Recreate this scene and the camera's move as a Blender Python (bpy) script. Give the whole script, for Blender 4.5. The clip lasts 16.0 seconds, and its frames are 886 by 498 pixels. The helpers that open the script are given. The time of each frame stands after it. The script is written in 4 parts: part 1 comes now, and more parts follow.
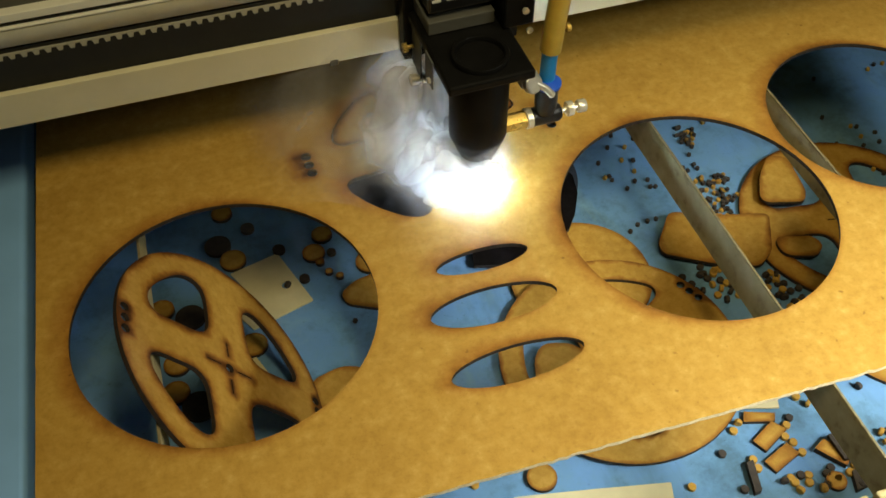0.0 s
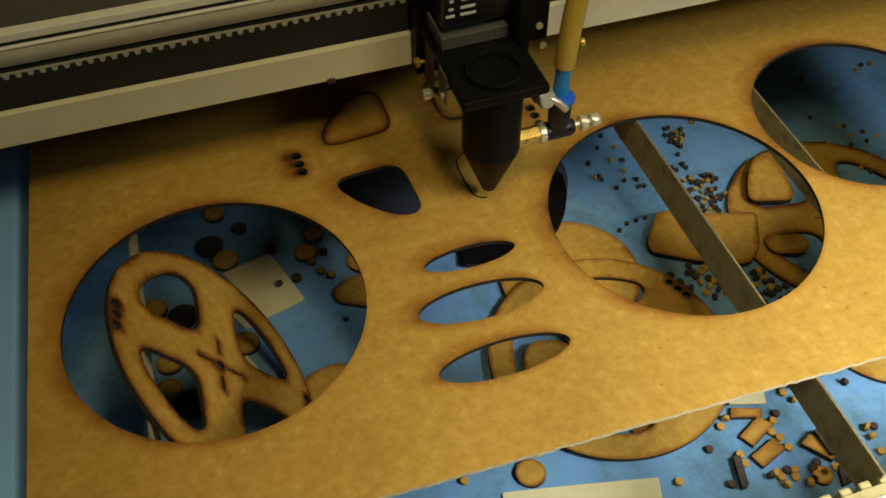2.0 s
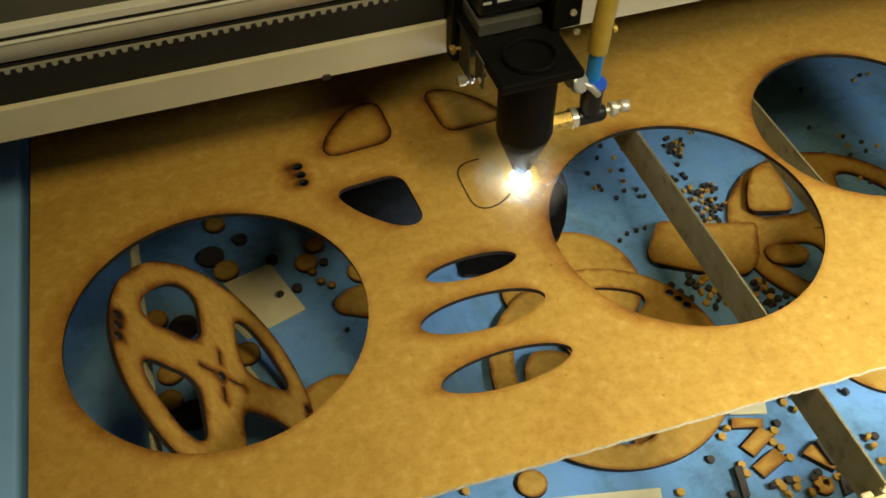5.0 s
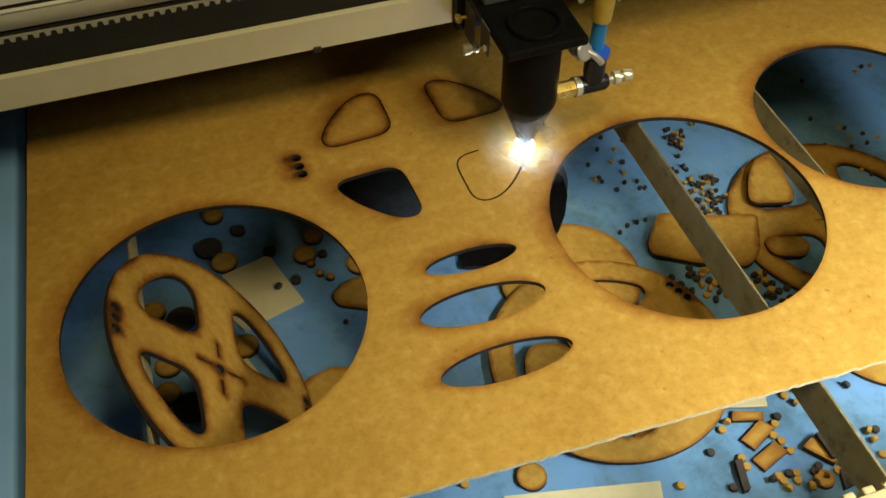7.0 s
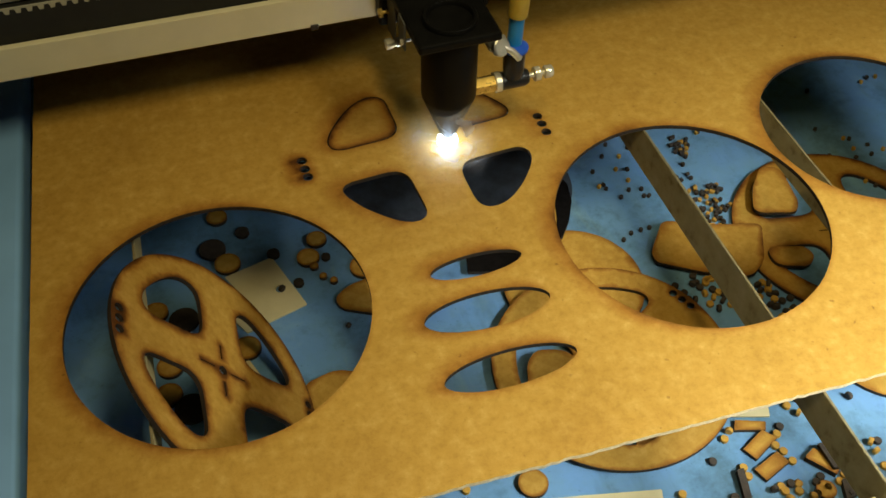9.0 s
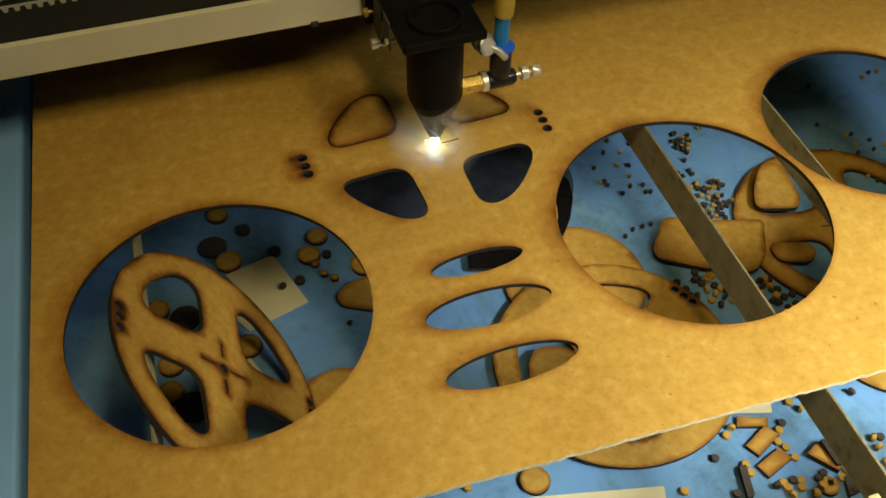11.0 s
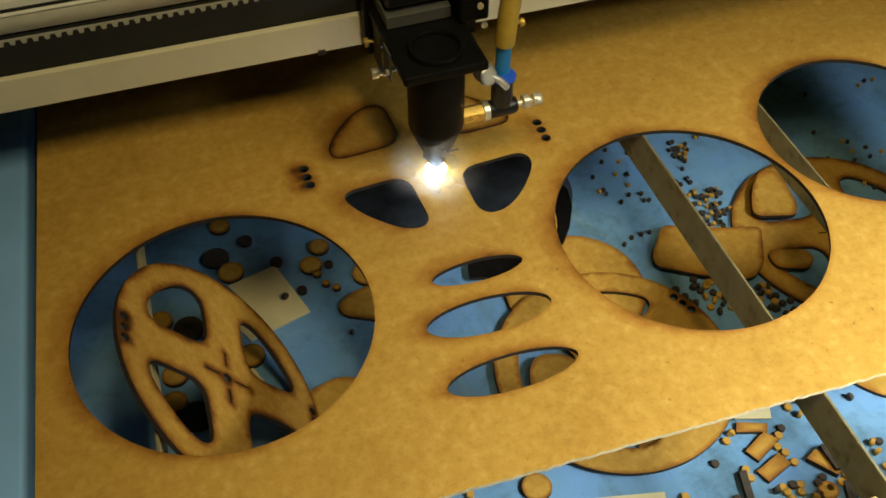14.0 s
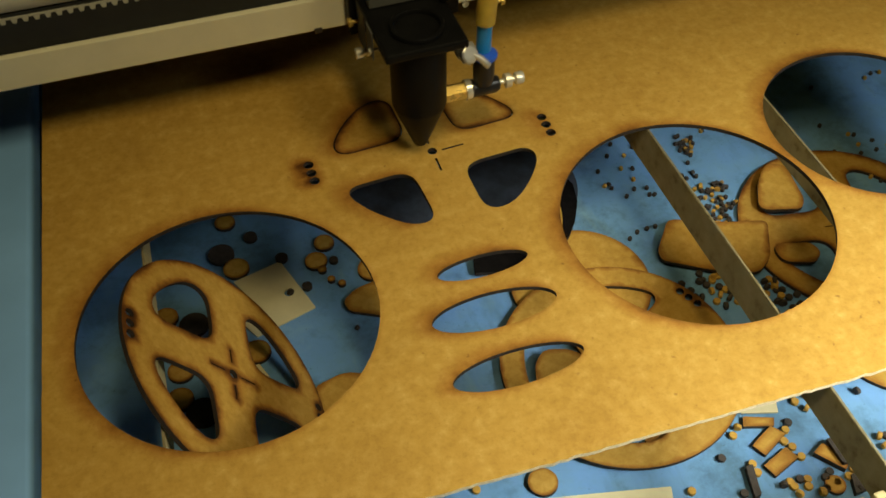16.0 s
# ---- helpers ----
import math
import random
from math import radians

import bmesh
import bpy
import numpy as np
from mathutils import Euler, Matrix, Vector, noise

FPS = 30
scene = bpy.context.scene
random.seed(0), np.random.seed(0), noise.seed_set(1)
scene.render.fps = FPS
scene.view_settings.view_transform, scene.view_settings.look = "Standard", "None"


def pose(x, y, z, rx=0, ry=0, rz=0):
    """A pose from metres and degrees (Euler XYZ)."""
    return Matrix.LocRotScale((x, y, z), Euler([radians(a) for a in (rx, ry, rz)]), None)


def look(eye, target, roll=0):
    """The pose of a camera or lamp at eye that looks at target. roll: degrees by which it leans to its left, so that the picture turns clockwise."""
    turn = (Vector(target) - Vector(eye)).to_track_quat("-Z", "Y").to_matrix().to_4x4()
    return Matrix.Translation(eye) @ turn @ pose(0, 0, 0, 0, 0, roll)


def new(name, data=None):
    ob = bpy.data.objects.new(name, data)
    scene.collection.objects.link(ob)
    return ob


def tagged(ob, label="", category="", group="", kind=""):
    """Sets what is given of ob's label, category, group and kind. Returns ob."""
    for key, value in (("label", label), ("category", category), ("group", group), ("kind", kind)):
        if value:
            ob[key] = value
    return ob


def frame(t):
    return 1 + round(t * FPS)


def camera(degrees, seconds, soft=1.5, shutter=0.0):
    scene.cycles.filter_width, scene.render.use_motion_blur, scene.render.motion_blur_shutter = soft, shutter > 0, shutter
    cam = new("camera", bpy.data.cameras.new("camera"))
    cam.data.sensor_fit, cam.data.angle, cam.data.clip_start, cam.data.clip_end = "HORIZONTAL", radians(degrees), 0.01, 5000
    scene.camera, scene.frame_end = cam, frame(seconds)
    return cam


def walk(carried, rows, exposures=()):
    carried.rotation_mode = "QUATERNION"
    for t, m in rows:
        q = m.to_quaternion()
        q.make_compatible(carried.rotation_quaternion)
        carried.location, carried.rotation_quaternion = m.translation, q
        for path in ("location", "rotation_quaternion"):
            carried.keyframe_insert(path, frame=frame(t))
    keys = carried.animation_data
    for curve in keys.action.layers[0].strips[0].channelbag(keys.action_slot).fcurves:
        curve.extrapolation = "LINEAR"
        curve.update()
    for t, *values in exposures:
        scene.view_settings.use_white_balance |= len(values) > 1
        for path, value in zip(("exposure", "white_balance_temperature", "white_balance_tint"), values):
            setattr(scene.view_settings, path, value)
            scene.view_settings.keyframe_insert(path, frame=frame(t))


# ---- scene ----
cam = camera(47.49, 16.0, soft=1.6, shutter=0.5)
walk(cam, [
    (0.0, look((0.0022, 0.0067, 0.4008), (0.1077, 0.3128, 0.0198), -0.04)),
    (0.5, look((0.0021, 0.0052, 0.4012), (0.1078, 0.3113, 0.0203), 0.08)),
    (1.0, look((0.0046, 0.0038, 0.4027), (0.1093, 0.3100, 0.0216), -0.20)),
    (1.5, look((0.0065, 0.0005, 0.4026), (0.1124, 0.3075, 0.0224), -0.23)),
    (2.0, look((0.0055, -0.0018, 0.4025), (0.1119, 0.3061, 0.0232), -0.18)),
    (2.5, look((0.0038, -0.0063, 0.4045), (0.1121, 0.3036, 0.0274), -0.25)),
    (3.0, look((0.0014, -0.0038, 0.4045), (0.1123, 0.3096, 0.0311), -0.11)),
    (3.5, look((0.0020, -0.0013, 0.4038), (0.1136, 0.3117, 0.0302), 0.17)),
    (4.0, look((0.0037, -0.0046, 0.4050), (0.1121, 0.3090, 0.0309), -0.36)),
    (6.5, look((0.0031, 0.0052, 0.4001), (0.1128, 0.3117, 0.0205), 0.47)),
    (7.0, look((0.0037, 0.0022, 0.4015), (0.1122, 0.3092, 0.0220), 0.15)),
    (7.5, look((0.0044, -0.0001, 0.4032), (0.1133, 0.3094, 0.0259), 0.43)),
    (8.0, look((0.0016, 0.0020, 0.4022), (0.1118, 0.3113, 0.0251), 0.78)),
    (8.5, look((0.0006, 0.0047, 0.4018), (0.1114, 0.3128, 0.0240), 0.92)),
    (9.0, look((0.0007, 0.0036, 0.4011), (0.1104, 0.3121, 0.0232), 1.07)),
    (11.5, look((0.0016, 0.0047, 0.4003), (0.1100, 0.3121, 0.0212), 0.70)),
    (12.0, look((0.0010, 0.0049, 0.4025), (0.1099, 0.3133, 0.0243), 0.62)),
    (12.5, look((0.0017, 0.0028, 0.4034), (0.1092, 0.3123, 0.0257), 0.18)),
    (13.0, look((0.0016, 0.0001, 0.4045), (0.1096, 0.3106, 0.0278), 0.09)),
    (13.5, look((0.0006, -0.0009, 0.4046), (0.1092, 0.3105, 0.0287), 0.17)),
    (14.0, look((0.0000, 0.0000, 0.4040), (0.1094, 0.3116, 0.0286), 0.29)),
    (14.5, look((-0.0014, 0.0023, 0.4044), (0.1078, 0.3129, 0.0282), 0.41)),
    (15.0, look((-0.0004, 0.0022, 0.4053), (0.1076, 0.3130, 0.0289), 0.14)),
    (15.5, look((0.0007, 0.0011, 0.4052), (0.1065, 0.3118, 0.0280), -0.33)),
    (16.0, look((0.0006, 0.0004, 0.4034), (0.1067, 0.3113, 0.0264), -0.34)),
], exposures=[(0.0, 0.0), (1.2, 0.0), (1.5, -0.18), (1.8, -0.18), (1.95, -0.3), (2.25, -0.3), (2.45, 0.0), (8.25, 0.0), (8.45, -0.1), (8.65, 0.0), (12.8, 0.0), (13.0, -0.08), (13.7, -0.08), (14.0, 0.0), (16.0, 0.0)])

# ---- room light ----
FLOOR_Z = -0.114
world = bpy.data.worlds.new("room")
scene.world = world
world.use_nodes = True
world.node_tree.nodes["Background"].inputs[0].default_value = (1.0, 0.86, 0.62, 1)
world.node_tree.nodes["Background"].inputs[1].default_value = 0.045


def lamp(name, x, y, z, sx, sy, watts, color, aim, spread=180):
    d = bpy.data.lights.new(name, "AREA")
    d.shape, d.size, d.size_y, d.energy, d.color = "RECTANGLE", sx, sy, watts, color
    d.spread = radians(spread)
    ob = new(name, d)
    ob.matrix_world = look((x, y, z), aim)
    return ob


# unseen spot added at the front right, brightens the board's near corner
lamp("front_key_light", 0.60, -0.19, 0.52, 0.34, 0.22, 3.0, (0.99, 1.0, 0.86), (0.40, 0.00, 0), 62)
# two unseen lamps added above the bed's front, set by the gantry's shadow
for lamp_x, watts in ((0.10, 1.50), (0.34, 0.70)):
    lamp("over_bed_light", lamp_x, 0.12, 0.64, 0.06, 0.18, watts, (1.0, 0.825, 0.42), (lamp_x, 0.25, 0))
# weak unseen fill added high behind the gantry to soften its shadow
lamp("ceiling_fill", 0.50, 0.85, 1.45, 1.2, 0.30, 0.3, (1.0, 0.80, 0.42), (0.25, 0.35, 0))
scene.view_settings.exposure = 0.0


# ---- materials ----
def mat(name):
    m = bpy.data.materials.new(name)
    m.use_nodes = True
    return m, m.node_tree.nodes, m.node_tree.links, m.node_tree.nodes["Principled BSDF"]


def noise_node(nodes, links, scale, detail=4, rough=0.6, space="Object"):
    tc = nodes.new("ShaderNodeTexCoord")
    n = nodes.new("ShaderNodeTexNoise")
    n.inputs["Scale"].default_value, n.inputs["Detail"].default_value, n.inputs["Roughness"].default_value = scale, detail, rough
    links.new(tc.outputs[space], n.inputs["Vector"])
    return n


def ramp(nodes, links, fac, stops):
    r = nodes.new("ShaderNodeValToRGB")
    e = r.color_ramp.elements
    while len(e) < len(stops):
        e.new(0.5)
    for el, (p, c) in zip(e, stops):
        el.position, el.color = p, (*c, 1)
    links.new(fac, r.inputs["Fac"])
    return r


def mix(nodes, links, fac, a, b, blend="MIX"):
    m = nodes.new("ShaderNodeMix")
    m.data_type, m.blend_type = "RGBA", blend
    for sock, v in ((m.inputs[0], fac), (m.inputs[6], a), (m.inputs[7], b)):
        if hasattr(v, "is_linked"):
            links.new(v, sock)
        elif isinstance(v, tuple):
            sock.default_value = (*v, 1)
        else:
            sock.default_value = v
    return m.outputs[2]


def bump(nodes, links, bsdf, height, strength, distance):
    b = nodes.new("ShaderNodeBump")
    b.inputs["Strength"].default_value, b.inputs["Distance"].default_value = strength, distance
    links.new(height, b.inputs["Height"])
    links.new(b.outputs[0], bsdf.inputs["Normal"])


def plain(name, color, rough=0.5, metal=0.0, var=0.15, scale=60, grain=0.2):
    """A surface of one colour with fine mottling, smudges in its gloss and slight relief."""
    m, n, l, b = mat(name)
    t = noise_node(n, l, scale)
    c = tuple(color)
    r = ramp(n, l, t.outputs["Fac"], [(0.25, tuple(v * (1 - var) for v in c)), (0.75, tuple(min(1, v * (1 + var)) for v in c))])
    l.new(r.outputs[0], b.inputs["Base Color"])
    t2 = noise_node(n, l, scale * 0.3)
    mr = n.new("ShaderNodeMapRange")
    mr.inputs[3].default_value, mr.inputs[4].default_value = max(0.02, rough - 0.12), min(1, rough + 0.12)
    l.new(t2.outputs["Fac"], mr.inputs[0])
    l.new(mr.outputs[0], b.inputs["Roughness"])
    b.inputs["Metallic"].default_value = metal
    if grain:
        t3 = noise_node(n, l, scale * 12)
        bump(n, l, b, t3.outputs["Fac"], grain, 0.0004)
    return m


def hardboard(name, dark=0.0):
    """Pressed brown fibreboard, mottled, with fibre flecks; the attribute 'char' carries the scorch along the laser's cuts."""
    m, n, l, b = mat(name)
    big = noise_node(n, l, 130, 5, 0.68)
    mid = noise_node(n, l, 260, 4, 0.65)
    fine = noise_node(n, l, 1400, 3, 0.7)
    base = ramp(n, l, big.outputs["Fac"], [(0.30, (0.42, 0.238, 0.038)), (0.50, (0.47, 0.275, 0.049)), (0.62, (0.51, 0.310, 0.066)), (0.74, (0.59, 0.375, 0.100))]).outputs[0]
    sp = ramp(n, l, mid.outputs["Fac"], [(0.34, (0.62, 0.60, 0.55)), (0.50, (1, 1, 1)), (0.74, (1.0, 1.0, 1.0))]).outputs[0]
    c = mix(n, l, 0.16, base, sp, "MULTIPLY")
    fl = ramp(n, l, fine.outputs["Fac"], [(0.28, (0.55, 0.52, 0.5)), (0.42, (1, 1, 1))]).outputs[0]
    c = mix(n, l, 0.5, c, fl, "MULTIPLY")
    cloud = noise_node(n, l, 17, 5, 0.6)
    cl = ramp(n, l, cloud.outputs["Fac"], [(0.30, (0.84, 0.80, 0.72)), (0.48, (1, 1, 1)), (0.70, (1.07, 1.08, 1.12))]).outputs[0]
    c = mix(n, l, 0.75, c, cl, "MULTIPLY")
    speck = noise_node(n, l, 210, 2, 0.5)
    sk = ramp(n, l, speck.outputs["Fac"], [(0.22, (0.45, 0.38, 0.30)), (0.29, (1, 1, 1))]).outputs[0]
    c = mix(n, l, 0.7, c, sk, "MULTIPLY")
    oi = n.new("ShaderNodeObjectInfo")
    tone = ramp(n, l, oi.outputs["Random"], [(0.0, (0.86, 0.83, 0.78)), (1.0, (1.04, 1.04, 1.04))]).outputs[0]
    if dark:
        c = mix(n, l, 1.0, c, tone, "MULTIPLY")
    at = n.new("ShaderNodeAttribute")
    at.attribute_name = "char"
    warp = n.new("ShaderNodeMath")
    warp.operation = "MULTIPLY_ADD"
    patch = noise_node(n, l, 38, 5, 0.65)
    l.new(patch.outputs["Fac"], warp.inputs[0])
    warp.inputs[1].default_value = 2.0
    warp.inputs[2].default_value = -0.12
    ch = n.new("ShaderNodeMath")
    ch.operation = "MULTIPLY"
    l.new(at.outputs["Fac"], ch.inputs[0])
    l.new(warp.outputs[0], ch.inputs[1])
    burn = ramp(n, l, ch.outputs[0], [(0.0, (1, 1, 1)), (0.10, (1, 1, 1)), (0.34, (0.72, 0.57, 0.42)), (0.66, (0.26, 0.15, 0.08)), (1.0, (0.05, 0.03, 0.02))]).outputs[0]
    c = mix(n, l, 1.0, c, burn, "MULTIPLY")
    l.new(c, b.inputs["Base Color"])
    b.inputs["Roughness"].default_value = 0.62
    b.inputs["Specular IOR Level"].default_value = 0.3
    bump(n, l, b, mid.outputs["Fac"], 0.25, 0.0004)
    return m


M_SHEET = hardboard("hardboard")
M_PIECE = hardboard("hardboard_offcut", 1.0)
M_CHAR = plain("charred_edge", (0.022, 0.014, 0.009), 0.8, 0, 0.5, 300)
M_SAWN = plain("sawn_hardboard_edge", (0.82, 0.70, 0.46), 0.85, 0, 0.2, 400, 0.6)
M_SOOT = plain("sooty_hardboard", (0.035, 0.026, 0.02), 0.75, 0, 0.5, 200)
# dark blue-grey of the bed in shade, painted on two discs
M_SHADEBLUE = plain("shade_blue_board", (0.036, 0.046, 0.068), 0.9, 0, 0.6, 60)
M_BURNT = plain("burnt_black_board", (0.006, 0.005, 0.005), 0.9, 0, 0.5, 150)
M_BURNT.node_tree.nodes["Principled BSDF"].inputs["Specular IOR Level"].default_value = 0.08
M_CARD = plain("cream_card", (0.62, 0.55, 0.33), 0.6, 0, 0.08, 60)
M_BLACK = plain("black_anodised", (0.006, 0.006, 0.006), 0.42, 0.0, 0.3, 90)
M_BLACK.node_tree.nodes["Principled BSDF"].inputs["Specular IOR Level"].default_value = 0.10
M_BLACKPL = plain("black_plastic", (0.009, 0.009, 0.010), 0.3, 0, 0.2, 80)
M_GREY = plain("dark_grey_coating", (0.085, 0.085, 0.075), 0.55, 0, 0.15, 60)
M_RECESS = plain("black_channel", (0.012, 0.012, 0.011), 0.7, 0, 0.3, 60)
M_CREAM = plain("cream_painted_steel", (0.74, 0.70, 0.52), 0.45, 0, 0.06, 40)
M_ALU = plain("brushed_aluminium", (0.66, 0.65, 0.54), 0.42, 0.15, 0.08, 120)
M_ALUL = plain("bright_aluminium_edge", (0.88, 0.88, 0.82), 0.4, 0.1, 0.05, 120)
M_BELT = plain("pale_toothed_belt", (0.42, 0.41, 0.34), 0.7, 0, 0.15, 300)
M_BRASS = plain("brass", (0.72, 0.50, 0.13), 0.28, 0.6, 0.12, 150)
M_CHROME = plain("nickel_plating", (0.88, 0.84, 0.70), 0.20, 0.6, 0.06, 150, 0.05)
M_ZINC = plain("zinc_die_cast", (0.62, 0.60, 0.52), 0.38, 0.7, 0.12, 150)
M_BLUE = plain("blue_polyurethane", (0.01, 0.22, 0.60), 0.28, 0, 0.08, 60, 0.05)
M_COLLAR = plain("blue_release_collar", (0.02, 0.10, 0.62), 0.3, 0, 0.08, 60, 0.05)
M_HOSE = plain("yellowed_silicone", (0.46, 0.32, 0.05), 0.35, 0, 0.18, 70, 0.1)
M_HOSE.node_tree.nodes["Principled BSDF"].inputs["Subsurface Weight"].default_value = 0.15
M_WHITE = plain("white_print", (0.7, 0.7, 0.66), 0.6, 0, 0.05, 60, 0)
M_WALL = plain("grey_wall_paint", (0.25, 0.245, 0.22), 0.8, 0, 0.05, 6)


def blue_tray():
    """Blue painted sheet steel, sooty and streaked with resin."""
    m, n, l, b = mat("blue_painted_tray")
    big = noise_node(n, l, 9, 5, 0.6)
    mid = noise_node(n, l, 48, 5, 0.65)
    fine = noise_node(n, l, 420, 3, 0.6)
    base = ramp(n, l, big.outputs["Fac"], [(0.3, (0.115, 0.26, 0.53)), (0.7, (0.165, 0.335, 0.62))]).outputs[0]
    soot_shade = ramp(n, l, mid.outputs["Fac"], [(0.30, (0.42, 0.46, 0.44)), (0.46, (0.95, 0.97, 0.97)), (0.62, (1, 1, 1)), (0.78, (1.0, 1.0, 0.92))]).outputs[0]
    c = mix(n, l, 0.5, base, soot_shade, "MULTIPLY")
    stain = noise_node(n, l, 16, 6, 0.7)
    st = ramp(n, l, stain.outputs["Fac"], [(0.34, (0.50, 0.46, 0.28)), (0.46, (1.0, 0.98, 0.82)), (0.58, (1, 1, 1)), (0.72, (1.5, 1.25, 0.92))]).outputs[0]
    c = mix(n, l, 0.7, c, st, "MULTIPLY")
    streak = noise_node(n, l, 34, 4, 0.6)
    mp = n.new("ShaderNodeMapping")
    mp.inputs["Rotation"].default_value, mp.inputs["Scale"].default_value = (0, 0, 0.5), (1.0, 0.28, 1.0)
    src = streak.inputs["Vector"].links[0].from_socket
    l.new(src, mp.inputs["Vector"])
    l.new(mp.outputs[0], streak.inputs["Vector"])
    sk = ramp(n, l, streak.outputs["Fac"], [(0.30, (0.62, 0.62, 0.50)), (0.44, (1, 1, 1)), (0.60, (1, 1, 1)), (0.74, (1.7, 1.35, 0.85))]).outputs[0]
    c = mix(n, l, 0.6, c, sk, "MULTIPLY")
    sp = ramp(n, l, fine.outputs["Fac"], [(0.26, (0.4, 0.38, 0.34)), (0.34, (1, 1, 1))]).outputs[0]
    c = mix(n, l, 0.6, c, sp, "MULTIPLY")
    l.new(c, b.inputs["Base Color"])
    b.inputs["Roughness"].default_value = 0.42
    bump(n, l, b, mid.outputs["Fac"], 0.08, 0.001)
    return m


def stained_steel():
    """Thin steel slat brown with baked-on resin."""
    m, n, l, b = mat("resin_stained_steel")
    t = noise_node(n, l, 70, 5, 0.65)
    c = ramp(n, l, t.outputs["Fac"], [(0.28, (0.20, 0.15, 0.06)), (0.45, (0.40, 0.335, 0.17)), (0.72, (0.48, 0.41, 0.23))]).outputs[0]
    l.new(c, b.inputs["Base Color"])
    b.inputs["Roughness"].default_value, b.inputs["Specular IOR Level"].default_value = 0.7, 0.2
    bump(n, l, b, t.outputs["Fac"], 0.2, 0.0006)
    return m


M_TRAY = blue_tray()
M_FRAME = plain("blue_frame_paint", (0.20, 0.40, 0.74), 0.45, 0, 0.12, 14, 0.1)
M_SLAT = stained_steel()
M_SLATTOP = plain("bare_steel_edge", (0.20, 0.165, 0.085), 0.55, 0.1, 0.35, 260)


def glow(name, color, strength):
    m, n, l, b = mat(name)
    n.remove(b)
    e = n.new("ShaderNodeEmission")
    e.inputs[0].default_value, e.inputs[1].default_value = (*color, 1), strength
    l.new(e.outputs[0], n["Material Output"].inputs[0])
    return m


M_SPARK = glow("burning_point", (0.60, 0.78, 1.0), 34)
M_FLARE = glow("burning_flare", (0.60, 0.80, 1.0), 330)
M_BURST = glow("burning_burst", (0.60, 0.78, 1.0), 95)
M_SPARKS = glow("small_burning_point", (0.58, 0.80, 1.0), 52)


def smoke_mat(name, density):
    """Thin wisps: white scatter, denser in the middle of each sheet of smoke."""
    m, n, l, b = mat(name)
    n.remove(b)
    tc = n.new("ShaderNodeTexCoord")
    ln = n.new("ShaderNodeVectorMath")
    ln.operation = "LENGTH"
    at = n.new("ShaderNodeAttribute")
    at.attribute_name = "soft"
    t = n.new("ShaderNodeTexNoise")
    t.inputs["Scale"].default_value, t.inputs["Detail"].default_value, t.inputs["Distortion"].default_value = 28, 4, 0.8
    l.new(tc.outputs["Object"], t.inputs["Vector"])
    mr = n.new("ShaderNodeMapRange")
    mr.inputs[1].default_value, mr.inputs[2].default_value, mr.inputs[3].default_value, mr.inputs[4].default_value = 0.36, 0.66, 0.22, 1.0
    l.new(t.outputs["Fac"], mr.inputs[0])
    mu = n.new("ShaderNodeMath")
    mu.operation = "MULTIPLY"
    l.new(mr.outputs[0], mu.inputs[0])
    l.new(at.outputs["Fac"], mu.inputs[1])
    mu2 = n.new("ShaderNodeMath")
    mu2.operation = "MULTIPLY"
    mu2.inputs[1].default_value = density
    l.new(mu.outputs[0], mu2.inputs[0])
    tr, df, tl, ad, mx = (n.new(k) for k in ("ShaderNodeBsdfTransparent", "ShaderNodeBsdfDiffuse", "ShaderNodeBsdfTranslucent", "ShaderNodeMixShader", "ShaderNodeMixShader"))
    df.inputs[0].default_value = tl.inputs[0].default_value = (0.95, 0.96, 0.98, 1)
    l.new(df.outputs[0], ad.inputs[1])
    l.new(tl.outputs[0], ad.inputs[2])
    l.new(mu2.outputs[0], mx.inputs[0])
    l.new(tr.outputs[0], mx.inputs[1])
    l.new(ad.outputs[0], mx.inputs[2])
    l.new(mx.outputs[0], n["Material Output"].inputs[0])
    return m


M_SMOKE = smoke_mat("thick_smoke", 0.92)
M_WISP = smoke_mat("thin_smoke", 0.30)
# smoke that doubles as the white bloom round the burning point
M_VEIL = smoke_mat("smoke_and_bloom", 0.50)


# ---- mesh helpers ----
def link_mesh(name, me, parent=None, label=""):
    ob = new(name, me)
    if parent is not None:
        ob.parent = parent
    return tagged(ob, label)


def part(name, bm, material, parent=None, label="", smooth=False):
    """One bmesh as one mesh object under a thing or part."""
    me = bpy.data.meshes.new(name)
    bmesh.ops.recalc_face_normals(bm, faces=bm.faces)
    bm.to_mesh(me)
    bm.free()
    me.materials.append(material)
    if smooth:
        for p in me.polygons:
            p.use_smooth = True
        me.set_sharp_from_angle(angle=radians(40))
    return link_mesh(name, me, parent, label)


def empty(name, m=Matrix()):
    ob = new(name)
    ob.empty_display_size = 0.01
    ob.matrix_basis = m
    return ob


def box(x0, y0, z0, x1, y1, z1, bevel=0.0, bm=None):
    bm = bm or bmesh.new()
    r = bmesh.ops.create_cube(bm, size=1, matrix=Matrix.Translation(((x0 + x1) / 2, (y0 + y1) / 2, (z0 + z1) / 2)) @ Matrix.Diagonal((x1 - x0, y1 - y0, z1 - z0, 1)))
    if bevel:
        es = list({e for v in r["verts"] for e in v.link_edges})
        bmesh.ops.bevel(bm, geom=es, offset=bevel, segments=2, affect="EDGES", profile=0.5)
    return bm


